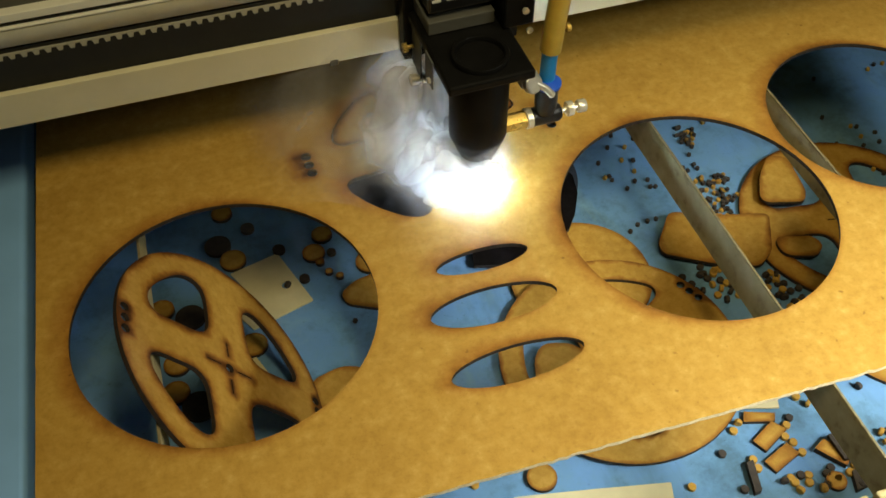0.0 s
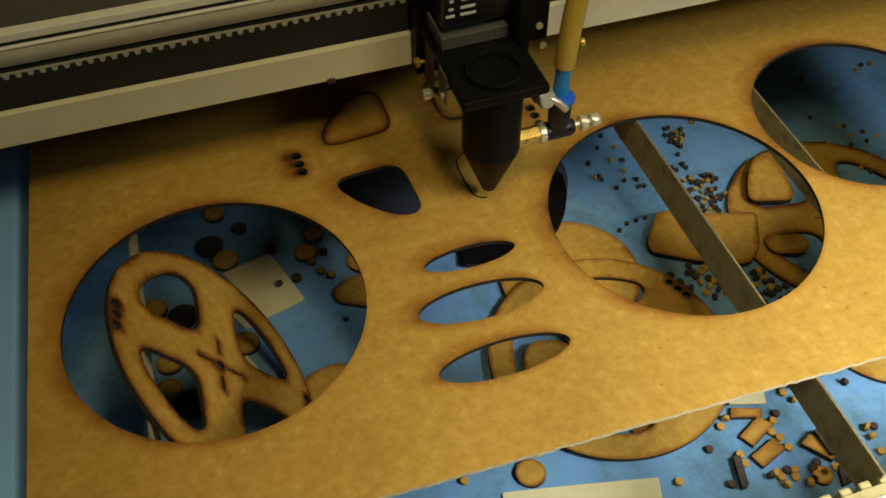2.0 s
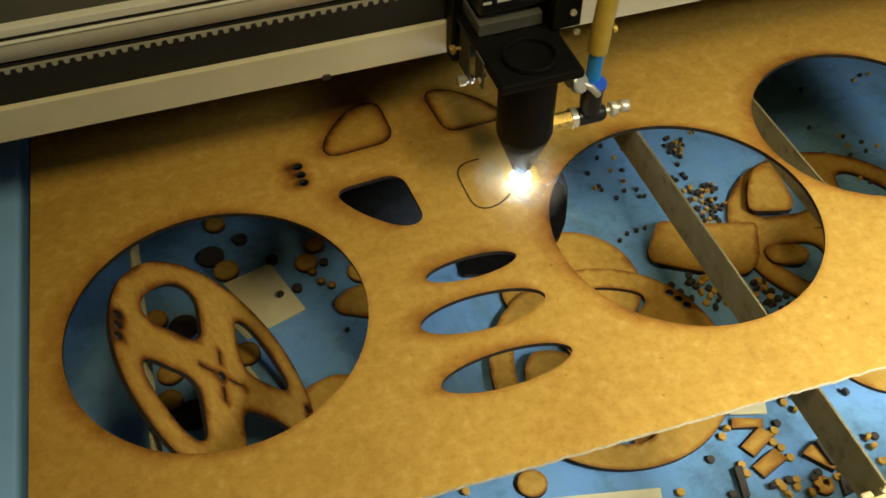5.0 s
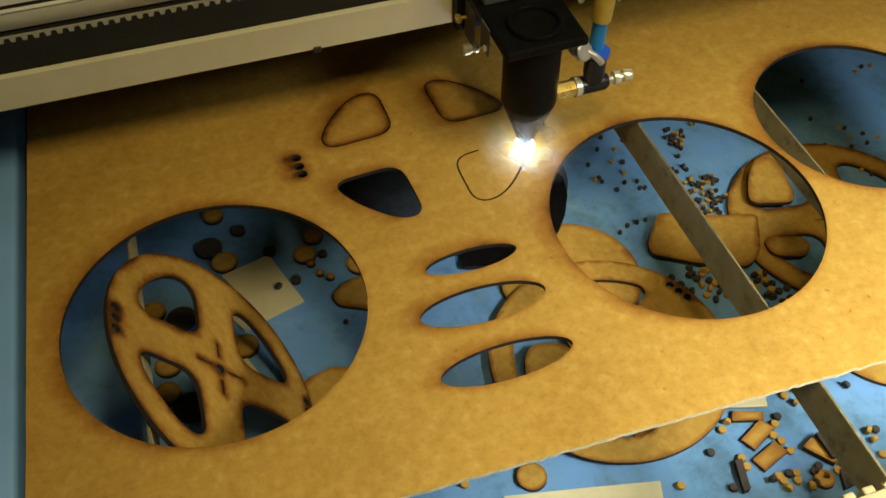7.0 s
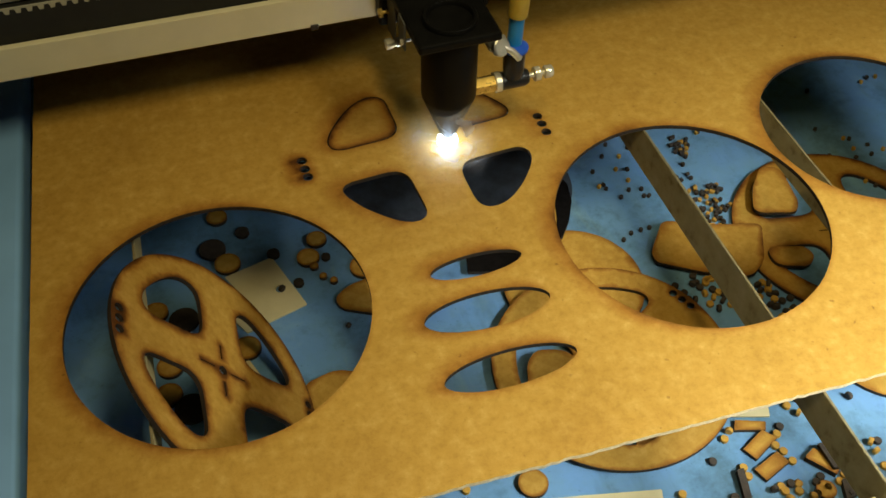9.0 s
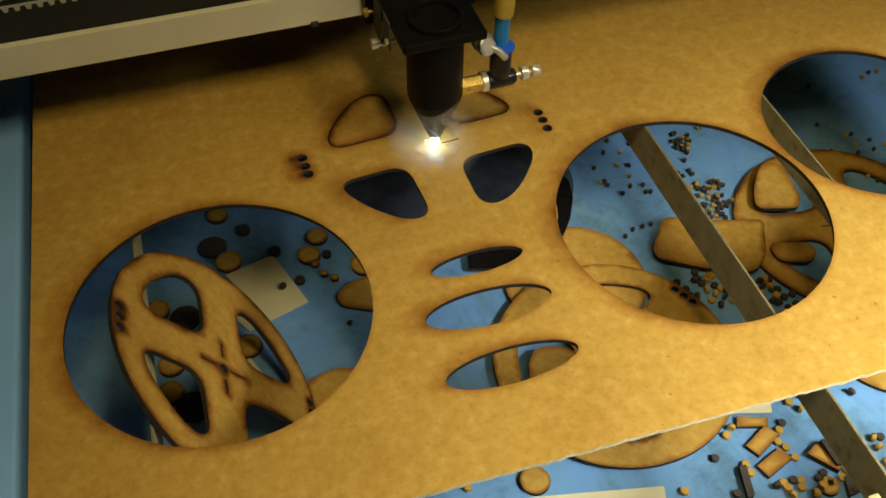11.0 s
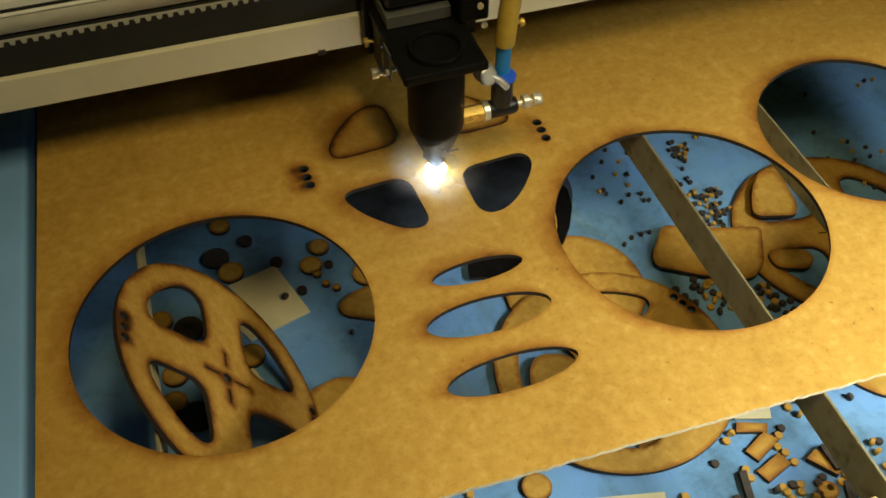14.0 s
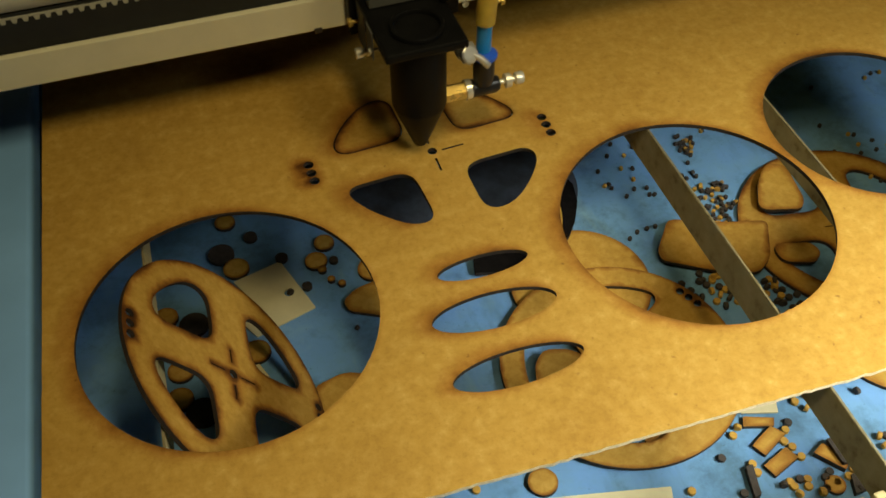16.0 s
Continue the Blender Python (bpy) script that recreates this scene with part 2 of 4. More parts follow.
def lathe(profile, steps=32, m=Matrix(), bm=None):
    """A turned body about its own z from (radius, height) pairs, closed at the ends."""
    bm = bm or bmesh.new()
    rings = []
    for r, z in profile:
        rings.append([bm.verts.new(m @ Vector((r * math.cos(2 * math.pi * k / steps), r * math.sin(2 * math.pi * k / steps), z))) for k in range(steps)])
    for a, b in zip(rings, rings[1:]):
        for k in range(steps):
            bm.faces.new((a[k], a[(k + 1) % steps], b[(k + 1) % steps], b[k]))
    bm.faces.new(rings[0][::-1])
    bm.faces.new(rings[-1])
    return bm


ALONG_X = Matrix.Rotation(math.pi / 2, 4, "Y")


def tube(points, radius, steps=16):
    """A round hose through points."""
    bm = bmesh.new()
    pts = [Vector(p) for p in points]
    rings = []
    for i, p in enumerate(pts):
        d = (pts[min(i + 1, len(pts) - 1)] - pts[max(i - 1, 0)]).normalized()
        a = d.cross(Vector((0, 1, 0))).normalized()
        b = d.cross(a)
        rings.append([bm.verts.new(p + radius * (math.cos(2 * math.pi * k / steps) * a + math.sin(2 * math.pi * k / steps) * b)) for k in range(steps)])
    for a, b in zip(rings, rings[1:]):
        for k in range(steps):
            bm.faces.new((a[k], a[(k + 1) % steps], b[(k + 1) % steps], b[k]))
    bm.faces.new(rings[0][::-1])
    bm.faces.new(rings[-1])
    return bm


def inside(pts, poly):
    """Which of the points lie in the closed polygon."""
    x, y = pts[:, 0], pts[:, 1]
    res = np.zeros(len(pts), bool)
    for (x0, y0), (x1, y1) in zip(poly, np.roll(poly, -1, 0)):
        c = (y0 > y) != (y1 > y)
        if y1 != y0:
            res ^= c & (x < (x1 - x0) * (y - y0) / (y1 - y0) + x0)
    return res


def near(pts, loops):
    """Distance of each point from the nearest outline."""
    d = np.full(len(pts), 1.0)
    for lp in loops:
        a, b = lp, np.roll(lp, -1, 0)
        ab = b - a
        ll = (ab ** 2).sum(1) + 1e-12
        for i in range(len(a)):
            t = np.clip(((pts - a[i]) @ ab[i]) / ll[i], 0, 1)
            d = np.minimum(d, np.hypot(*(pts - a[i] - t[:, None] * ab[i]).T))
    return d


def rounded(points, radius=0.004, n=5):
    """A closed outline with rounded corners."""
    p = [Vector((x, y)) for x, y in points]
    out = []
    for i, c in enumerate(p):
        a, b = p[i - 1] - c, p[(i + 1) % len(p)] - c
        r = min(radius, 0.45 * a.length, 0.45 * b.length)
        s, e = c + a.normalized() * r, c + b.normalized() * r
        for k in range(n + 1):
            t = k / n
            q = (1 - t) ** 2 * s + 2 * t * (1 - t) * c + t * t * e
            out.append((q.x, q.y))
    return np.array(out)


def smoothed(loop, n=64, reach=4):
    """A closed outline with its corners worn rounder."""
    p = np.r_[loop, loop[:1]]
    run = np.r_[0, np.cumsum(np.hypot(*np.diff(p, axis=0).T))]
    at = np.linspace(0, run[-1], n, endpoint=False)
    q = np.c_[np.interp(at, run, p[:, 0]), np.interp(at, run, p[:, 1])]
    return sum(np.roll(q, k, 0) for k in range(-reach, reach + 1)) / (2 * reach + 1)


def ring(cx, cy, r, n=72):
    a = np.arange(n) * 2 * math.pi / n
    return np.c_[cx + r * np.cos(a), cy + r * np.sin(a)]


def grown(loop, d):
    """The outline moved outward by d."""
    c = loop.mean(0)
    t = np.roll(loop, -1, 0) - np.roll(loop, 1, 0)
    nrm = np.c_[t[:, 1], -t[:, 0]] / (np.hypot(*t.T)[:, None] + 1e-9)
    if ((loop - c) * nrm).sum() < 0:
        nrm = -nrm
    return loop + d * nrm


def plate(name, outer, holes, thick, parent, top, side, label="", step=0.0, scorch=0.004, burnt_outer=True, soft=0.5, lean=(0, 0), clean=(), rim=None, edge=0.5, smear=()):
    """A flat cut-out with real holes and edges: its upper face at z = 0, its lower one at -thick; scorched along the cuts."""
    from mathutils.geometry import delaunay_2d_cdt
    loops = [np.asarray(outer)] + [np.asarray(h) for h in holes]
    co, ed, at = [], [], 0
    for lp in loops:
        co += [Vector(map(float, p)) for p in lp]
        ed += [(at + i, at + (i + 1) % len(lp)) for i in range(len(lp))]
        at += len(lp)
    cuts = ([outer] if burnt_outer else []) + list(holes)
    if step:
        lo, hi = loops[0].min(0), loops[0].max(0)
        gx, gy = np.meshgrid(np.arange(lo[0], hi[0], step), np.arange(lo[1], hi[1], step))
        g = np.c_[gx.ravel(), gy.ravel()] + np.random.RandomState(3).uniform(-0.25, 0.25, (gx.size, 2)) * step
        g = g[inside(g, loops[0])]
        for h in loops[1:]:
            g = g[~inside(g, h)]
        g = g[near(g, loops) > step * 0.4]
        co += [Vector(map(float, p)) for p in g]
    vs, _, fs, *_ = delaunay_2d_cdt(co, ed, [], 0, 1e-7)
    v = np.array([(p.x, p.y) for p in vs])
    f = np.array([q for q in fs if len(q) == 3])
    mid = v[f].mean(1)
    keep = inside(mid, loops[0])
    for h in loops[1:]:
        keep &= ~inside(mid, h)
    f = f[keep]
    nv = len(v)
    verts = [(*p, 0.0) for p in v] + [(*p, -thick) for p in v]
    faces = [tuple(q) for q in f] + [(q[0] + nv, q[2] + nv, q[1] + nv) for q in f]
    ntop = len(faces)
    count = {}
    for q in f:
        for a, b in ((q[0], q[1]), (q[1], q[2]), (q[2], q[0])):
            if (b, a) in count:
                count.pop((b, a))
            else:
                count[(a, b)] = 1
    faces += [(b, a, a + nv, b + nv) for a, b in count]
    me = bpy.data.meshes.new(name)
    me.from_pydata(verts, [], [tuple(int(i) for i in q) for q in faces])
    me.materials.append(top)
    me.materials.append(side)
    walls = [1] * (len(faces) - ntop)
    if rim:
        me.materials.append(rim)
        mids = np.array([(v[a] + v[b]) / 2 for a, b in count])
        walls = [2 if q < 2e-5 else 1 for q in near(mids, [loops[0]])]
    me.polygons.foreach_set("material_index", [0] * ntop + walls)
    cuts = [c for c in cuts if not any(c is k for k in clean)]
    d = near(v, cuts) if cuts else np.full(nv, 1.0)
    d2 = d
    if lean != (0, 0):
        d2 = near(v + np.array(lean), cuts)
        for c in cuts:
            d2[inside(v + np.array(lean), c)] = 0
        d2 = np.maximum(d2, 0.35 * d)
    ch = edge * np.exp(-d / scorch) + soft * np.exp(-d2 / (3 * scorch))
    if smear:
        for c in smear:
            off = v - np.asarray(c).mean(0)
            ch = np.maximum(ch, 0.9 * np.exp(-(np.hypot((off[:, 0] + 0.003) / 1.5, off[:, 1]) / 0.0052) ** 2))
    att = me.attributes.new("char", "FLOAT", "POINT")
    att.data.foreach_set("value", np.r_[ch, ch].astype(np.float32))
    me.update()
    return link_mesh(name, me, parent, label)


# ---- room and machine bed ----
def slab(name, x0, y0, z0, x1, y1, z1, material, label):
    return tagged(part(name, box(x0, y0, z0, x1, y1, z1), material), label, "wall", kind="structure")


slab("wall_north", -1.6, 2.0, -0.9, 2.2, 2.1, 1.6, M_WALL, "plain grey painted workshop wall behind the machine")
slab("wall_south", -1.6, -1.7, -0.9, 2.2, -1.6, 1.6, M_WALL, "plain grey painted workshop wall before the machine")
slab("wall_west", -1.7, -1.6, -0.9, -1.6, 2.0, 1.6, M_WALL, "plain grey painted workshop wall beside the machine")
slab("wall_east", 2.2, -1.6, -0.9, 2.3, 2.0, 1.6, M_WALL, "plain grey painted workshop wall beside the machine")
slab("ceiling", -1.7, -1.7, 1.6, 2.3, 2.1, 1.7, M_WALL, "plain pale workshop ceiling above the machine")
slab("room_floor", -1.7, -1.7, -1.0, 2.3, 2.1, -0.9, M_WALL, "plain grey workshop floor under the machine")
tagged(part("floor", box(-0.32, 0.0, FLOOR_Z - 0.004, 1.0, 1.0, FLOOR_Z), M_TRAY), "blue painted steel machine bed, sooty and littered with offcuts", "floor", kind="structure")
tagged(part("bed_wall_west", box(-0.324, 0.0, FLOOR_Z, -0.32, 1.0, 0.0, 0.001), M_TRAY), "blue painted side wall of the machine bed", "wall", kind="structure")
tagged(part("bed_wall_east", box(1.0, 0.0, FLOOR_Z, 1.004, 1.0, 0.0, 0.001), M_TRAY), "blue painted side wall of the machine bed", "wall", kind="structure")
tagged(part("bed_wall_north", box(-0.324, 1.0, FLOOR_Z, 1.004, 1.004, 0.0, 0.001), M_TRAY), "blue painted rear wall of the machine bed", "wall", kind="structure")
tagged(part("bed_wall_south", box(-0.324, -0.004, FLOOR_Z, 1.004, 0.0, 0.0, 0.001), M_TRAY), "blue painted front wall of the machine bed", "wall", kind="structure")


def bed_ledge():
    """The bed's blue painted side frame, level with the board, with a rounded inner edge."""
    bm = bmesh.new()
    prof = [(0.0, -0.022), (0.0, -0.0085), (-0.0006, -0.0068), (-0.0018, -0.0056), (-0.0036, -0.0050), (-0.20, -0.0050), (-0.20, -0.022)]
    ends = [[bm.verts.new((-0.1218 + 0.0684 * y + (x if x > -0.1 else x - 0.0684 * y), y, z)) for x, z in prof] for y in (0.0, 1.0)]
    for i in range(len(prof)):
        j = (i + 1) % len(prof)
        bm.faces.new((ends[0][i], ends[0][j], ends[1][j], ends[1][i]))
    bm.faces.new(ends[0])
    bm.faces.new(ends[1][::-1])
    return bm


tagged(part("bed_frame_west", bed_ledge(), M_FRAME, smooth=True), "blue painted steel side frame of the machine bed", "frame", kind="structure")


def slat(x, label, top=-0.0026, y0=0.0, turn=0.0):
    """A steel slat on edge that carries the board, with its worn upper edge and two feet."""
    ob = empty("bed_slat", pose(x, y0, 0, 0, 0, turn))
    tagged(ob, label, "slat", "slats of the bed")
    part("blade", box(-0.0008, 0.1375 - y0, top - 0.0255, 0.0008, 1.0 - y0, top - 0.0009), M_SLAT, ob)
    part("upper_edge", box(-0.0007, 0.1375 - y0, top - 0.0009, 0.0007, 1.0 - y0, top, 0.0002), M_SLATTOP, ob, "bare worn steel edge")
    for y in (0.57, 0.97):
        part("foot", box(-0.006, y - y0, FLOOR_Z, 0.006, y - y0 + 0.02, top - 0.0255, 0.001), M_SLAT, ob)
    return ob


slat(-0.0416, "thin steel bed slat on edge under a leaning wheel", -0.0085, 0.33, -3.4)
slat(0.2612, "thin steel bed slat on edge, stained brown with resin")
slat(0.3418, "thin steel bed slat on edge with dark scorch marks")

holder = empty("slat_holder", pose(0, 0.1395, 0))
tagged(holder, "brown steel comb rail holding the slat ends", "rail")
part("rail_body", box(-0.110, -0.0100, FLOOR_Z, 0.998, -0.0040, -0.0060, 0.0006), M_SLAT, holder)
part("rail_lip", box(-0.110, -0.0125, -0.0060, 0.998, -0.0100, -0.0040, 0.0005), M_ALUL, holder, "bright metal lip")
comb = bpy.data.meshes.new("comb_tooth")
bm = box(-0.0030, -0.0040, -0.0240, 0.0030, 0.0000, -0.0070, 0.0012)
bm.to_mesh(comb)
bm.free()
comb.materials.append(M_SLAT)
for k in range(21, 130):
    ob = link_mesh("comb_tooth", comb, holder)
    ob.location = (-0.3130 + 0.0101 * k, 0, 0)

# ---- the hardboard sheet ----
WC = np.array([0.1345, 0.4145])
win_a = rounded([(-0.0565, -0.0215), (-0.0185, -0.0195), (-0.0163, -0.0612), (-0.0300, -0.0598), (-0.0480, -0.0430), (-0.0575, -0.0265)], 0.008)
win_b = rounded([(0.0115, -0.0245), (0.0540, -0.0225), (0.0545, -0.0330), (0.0420, -0.0500), (0.0270, -0.0625), (0.0120, -0.0630)], 0.008)
WIN_C = np.array([-0.0005, -0.0085])


def oval(x0, y0, x1, y1, w, n=40):
    """A slot between two tips with bowed sides."""
    c, d = np.array([(x0 + x1) / 2, (y0 + y1) / 2]), np.array([x1 - x0, y1 - y0]) / 2
    q = np.array([-d[1], d[0]]) / np.hypot(*d) * w / 2
    a = np.arange(n) * 2 * math.pi / n
    return c + np.outer(np.cos(a), d) + np.outer(np.sign(np.sin(a)) * np.abs(np.sin(a)) ** 1.04, q)


holes = [ring(-0.0024, 0.3238, 0.0757, 96) * (1, 0) + ring(-0.0024, 0.3238, 0.0745, 96) * (0, 1), ring(0.2529, 0.3102, 0.0744, 96), ring(0.3894, 0.3463, 0.0632, 96)]
slots = [oval(0.1050, 0.3156, 0.1553, 0.3156, 0.0148), oval(0.0925, 0.2870, 0.1590, 0.2855, 0.0225), oval(0.0905, 0.2500, 0.1582, 0.2500, 0.0205)]
win_a, win_b = (grown(smoothed(w, 64, 3), 0.0005) for w in (win_a, win_b))
win1 = WC + 2 * WIN_C - win_b
win2 = WC + 2 * WIN_C - win_a
win3 = WC + win_a
win4 = WC + win_b
dots = [ring(x, y, 0.0029, 14) for x, y in ((0.0622, 0.4188), (0.0622, 0.4118), (0.0624, 0.4053), (0.2043, 0.4127), (0.2043, 0.4058), (0.2042, 0.3984))]
slit_right = np.array([(0.1385, 0.4050), (0.1520, 0.4056), (0.1520, 0.4068), (0.1385, 0.4062)])
slit_down = np.array([(0.1321, 0.3895), (0.1334, 0.3895), (0.1336, 0.4000), (0.1323, 0.4000)])
slit_up = np.array([(0.1322, 0.4130), (0.1335, 0.4130), (0.1336, 0.4220), (0.1323, 0.4220)])
hub = ring(0.1329, 0.4063, 0.0028, 14)
rng = np.random.RandomState(5)
edge_x = np.linspace(-0.1030, 0.5145, 190)
front = np.c_[edge_x, 0.2047 - 0.0355 * (edge_x + 0.103) + rng.normal(0, 0.0002, 190)]
left_y = np.linspace(0.72, 0.212, 60)
left = np.c_[-0.1030 + (left_y - 0.2047) * 0.0782 + rng.normal(0, 0.00008, 60), left_y]
outline = np.r_[front, [(0.5563, 0.72)], left]

sheet = empty("hardboard_sheet")
tagged(sheet, "brown hardboard sheet with round and oval laser-cut holes on steel slats", "board")
plate("board", outline, holes + slots + [win1, win2, win3, win4] + dots + [slit_right, slit_down, slit_up, hub], 0.0026, sheet, M_SHEET, M_CHAR,
      step=0.0030, scorch=0.0017, burnt_outer=False, soft=0.42, edge=0.13, rim=M_SAWN, lean=(0.0056, -0.0026), clean=(win4, slit_right, slit_down, slit_up, hub), smear=dots[:3])


def panel_in(window, name, label):
    """A window blank that is cut round but still sits in the board."""
    return plate(name, grown(window, -0.0008), [], 0.0026, sheet, M_SHEET, M_CHAR, label, step=0.0035, scorch=0.0022, soft=0.35)


panel_in(win1, "window_blank", "scorched blank still sitting in its cut")
panel_in(win2, "window_blank", "scorched blank still sitting in its cut")

# the fourth blank: still in the board until its cut closes, then it drops
blank = plate("falling_blank", grown(win4, -0.0010) - win4.mean(0), [], 0.0026, None, M_SHEET, M_CHAR, step=0.0035, burnt_outer=False)
tagged(blank, "brown rounded hardboard blank dropping from its cut", "offcut")
BLANK_C = win4.mean(0)


def filler(name, pts):
    """Board still uncut in the laser's way; it crumbles away as the cut passes."""
    c = np.mean(pts, 0)
    ob = plate(name, np.array(pts) - c, [], 0.0025, sheet, M_SHEET, M_CHAR, burnt_outer=False)
    ob.location = (*c, 0)
    return ob, c


fillers = []
kerf_out, kerf_in = win4, grown(win4, -0.0010)
order = len(win4)
KERF_TIMES = [((0.0115, -0.0460), -1), ((0.0123, -0.0560), 0.6), ((0.0157, -0.0615), 1.5), ((0.0200, -0.0622), 2.2), ((0.0305, -0.0590), 3.5), ((0.0350, -0.0560), 4.0), ((0.0520, -0.0370), 6.5), ((0.0525, -0.0326), 7.0), ((0.0506, -0.0265), 7.5), ((0.0460, -0.0232), 8.0), ((0.0400, -0.0235), 8.2)]
for i in range(0, order, 2):
    j = (i + 2) % order
    quad = [kerf_out[i], kerf_out[(i + 1) % order], kerf_out[j], kerf_in[j], kerf_in[(i + 1) % order], kerf_in[i]]
    c = np.mean(quad, 0) - WC
    ds = [np.hypot(c[0] - p[0], c[1] - p[1]) for p, _ in KERF_TIMES]
    k = int(np.argmin(ds))
    when = KERF_TIMES[k][1]
    if ds[k] < 0.012 and when > 0:
        fillers.append((*filler("kerf_filler", quad), when))
for pts, when in ((slit_right, 9.0), (hub, 11.6), (slit_down, 12.4), (slit_up, 15.3)):
    fillers.append((*filler("kerf_filler", pts), when))


# ---- wheels and offcuts on the bed ----
def wheel_plan():
    r = 0.0746
    wins = [smoothed(w, 64, 2) for w in (win_a - WIN_C, win_b - WIN_C, WIN_C - win_a, WIN_C - win_b)]
    pips = [ring(sx * 0.0695, dy, 0.0026, 12) for sx in (-1, 1) for dy in (-0.007, 0.0, 0.007)]
    cuts = [np.array([(-0.0004, 0.008), (0.0004, 0.008), (0.0004, 0.017), (-0.0004, 0.017)]), np.array([(-0.0004, -0.017), (0.0004, -0.017), (0.0004, -0.008), (-0.0004, -0.008)]),
            np.array([(0.006, -0.0004), (0.016, -0.0004), (0.016, 0.0004), (0.006, 0.0004)]), np.array([(-0.016, -0.0004), (-0.006, -0.0004), (-0.006, 0.0004), (-0.016, 0.0004)])]
    return ring(0, 0, r, 96), wins + pips + cuts + [ring(0, 0, 0.0028, 12)], cuts


def spoked_wheel(label, m, scorch=0.0008, soft=0.08):
    o, h, fine_cuts = wheel_plan()
    ob = plate("spoked_wheel", o, h, 0.0026, None, M_PIECE, M_CHAR, step=0.004, scorch=scorch, soft=soft, clean=fine_cuts if soft < 0.32 else ())
    ob.matrix_basis = m
    return tagged(ob, label, "wheel", "cut wheels")


tilted = Matrix(((0.5903, 0.0781, 0.8034), (-0.0913, 0.9954, -0.0296), (-0.8020, -0.0559, 0.5947))).to_4x4()
spoked_wheel("scorched brown four-spoked hardboard wheel leaning on a slat", Matrix.Translation((-0.0077, 0.3259, -0.0482)) @ tilted, 0.0018, 0.34)
PZ = FLOOR_Z + 0.0027
spoked_wheel("brown four-spoked hardboard wheel lying flat under the sheet", pose(0.2184, 0.3012, PZ + 0.0027, 0, 0, 25.5))
spoked_wheel("dark-scorched four-spoked hardboard wheel lying beyond a slat", pose(0.4165, 0.3535, PZ + 0.0001, 0, 0, -13), 0.002, 0.3)


def offcut(points, label, name="offcut", z=0.0, radius=0.004, thick=0.0026, top=None, side_mat=None, tilt=(0, 0), category="offcut"):
    """A flat cut piece lying on the bed."""
    o = rounded(points, radius)
    c = o.mean(0)
    ob = plate(name, o - c, [], thick, None, top or M_PIECE, side_mat or M_CHAR, step=0.006, scorch=0.0007, soft=0.06)
    ob.matrix_basis = pose(c[0], c[1], FLOOR_Z + thick + 0.0001 + z, tilt[0], tilt[1], 0)
    return tagged(ob, label, category)


offcut([(0.3003, 0.3974), (0.3342, 0.3824), (0.3647, 0.3736), (0.3493, 0.3434), (0.3346, 0.3339), (0.3058, 0.3469), (0.2794, 0.3648), (0.2804, 0.3735)], "large brown rounded hardboard offcut lying under a slat", z=0.0028, radius=0.006)
offcut([(0.4025, 0.4155), (0.3906, 0.4208), (0.3747, 0.4050), (0.3620, 0.3819), (0.3914, 0.3729), (0.3979, 0.3810), (0.4019, 0.4047)], "pale brown window blank lying on a wheel", z=0.0056, radius=0.009)
offcut([(0.3561, 0.3539), (0.3814, 0.3463), (0.3842, 0.3367), (0.3751, 0.3293), (0.3541, 0.3376)], "brown window blank with scorched edges", z=0.0028, radius=0.008)
offcut([(0.0798, 0.4114), (0.1084, 0.4159), (0.1008, 0.3786), (0.0713, 0.3945), (0.0694, 0.4040)], "brown window blank lying under the sheet", radius=0.006)
offcut([(0.0348, 0.3459), (0.0556, 0.3505), (0.0700, 0.3442), (0.0690, 0.3222), (0.0345, 0.3237)], "dark brown window blank with scorched edges", radius=0.006)
offcut([(0.1665, 0.3145), (0.1754, 0.3222), (0.1924, 0.3172), (0.2011, 0.3026), (0.1878, 0.2897), (0.1603, 0.2950)], "brown window blank lying inside a wheel", z=0.0056, radius=0.008)
# two dark discs stand in for the shaded bed below the cut windows
soot_shade = plate("shade_disc", ring(0, 0, 0.05, 64), [], 0.0026, None, M_SHADEBLUE, M_CHAR, scorch=0.0016, soft=0.3)
soot_shade.matrix_basis = pose(0.2085, 0.4653, PZ)
shade_b = plate("shade_disc", ring(0, 0, 0.046, 64), [], 0.0026, None, M_SHADEBLUE, M_CHAR, scorch=0.0016, soft=0.3)
shade_b.matrix_basis = pose(0.1285, 0.4745, PZ + 0.0028)
tagged(shade_b, "round blue-grey disc of painted shade overlapping another under the sheet", "offcut")
tagged(soot_shade, "large blue-grey disc of painted shade under the sheet", "offcut")
offcut([(0.1577, 0.3958), (0.1632, 0.4154), (0.1986, 0.4290), (0.2310, 0.4496), (0.2494, 0.4626), (0.2523, 0.4501), (0.2486, 0.4336), (0.2398, 0.4177), (0.2296, 0.4051), (0.2030, 0.3885), (0.1914, 0.3852)], "burnt black scrap of board under the sheet", name="burnt_scrap", z=0.0028, radius=0.001, top=M_BURNT)
big = plate("round_offcut", ring(0, 0, 0.0465, 64), [], 0.0026, None, M_PIECE, M_CHAR, step=0.006, scorch=0.0007, soft=0.05)
big.matrix_basis = pose(0.2215, 0.3672, PZ)
tagged(big, "plain brown round hardboard offcut partly under a wheel", "offcut")
under = plate("round_offcut", ring(0, 0, 0.0465, 64), [], 0.0026, None, M_PIECE, M_CHAR, step=0.006, scorch=0.0007, soft=0.05)
under.matrix_basis = pose(0.3934, 0.2657, PZ)
tagged(under, "plain brown round hardboard offcut under the sheet's front edge", "offcut")
offcut([(0.2650, 0.2234), (0.2819, 0.2315), (0.2878, 0.2238), (0.2690, 0.2149)], "small brown rectangular hardboard offcut", name="rectangular_offcut", radius=0.0006)
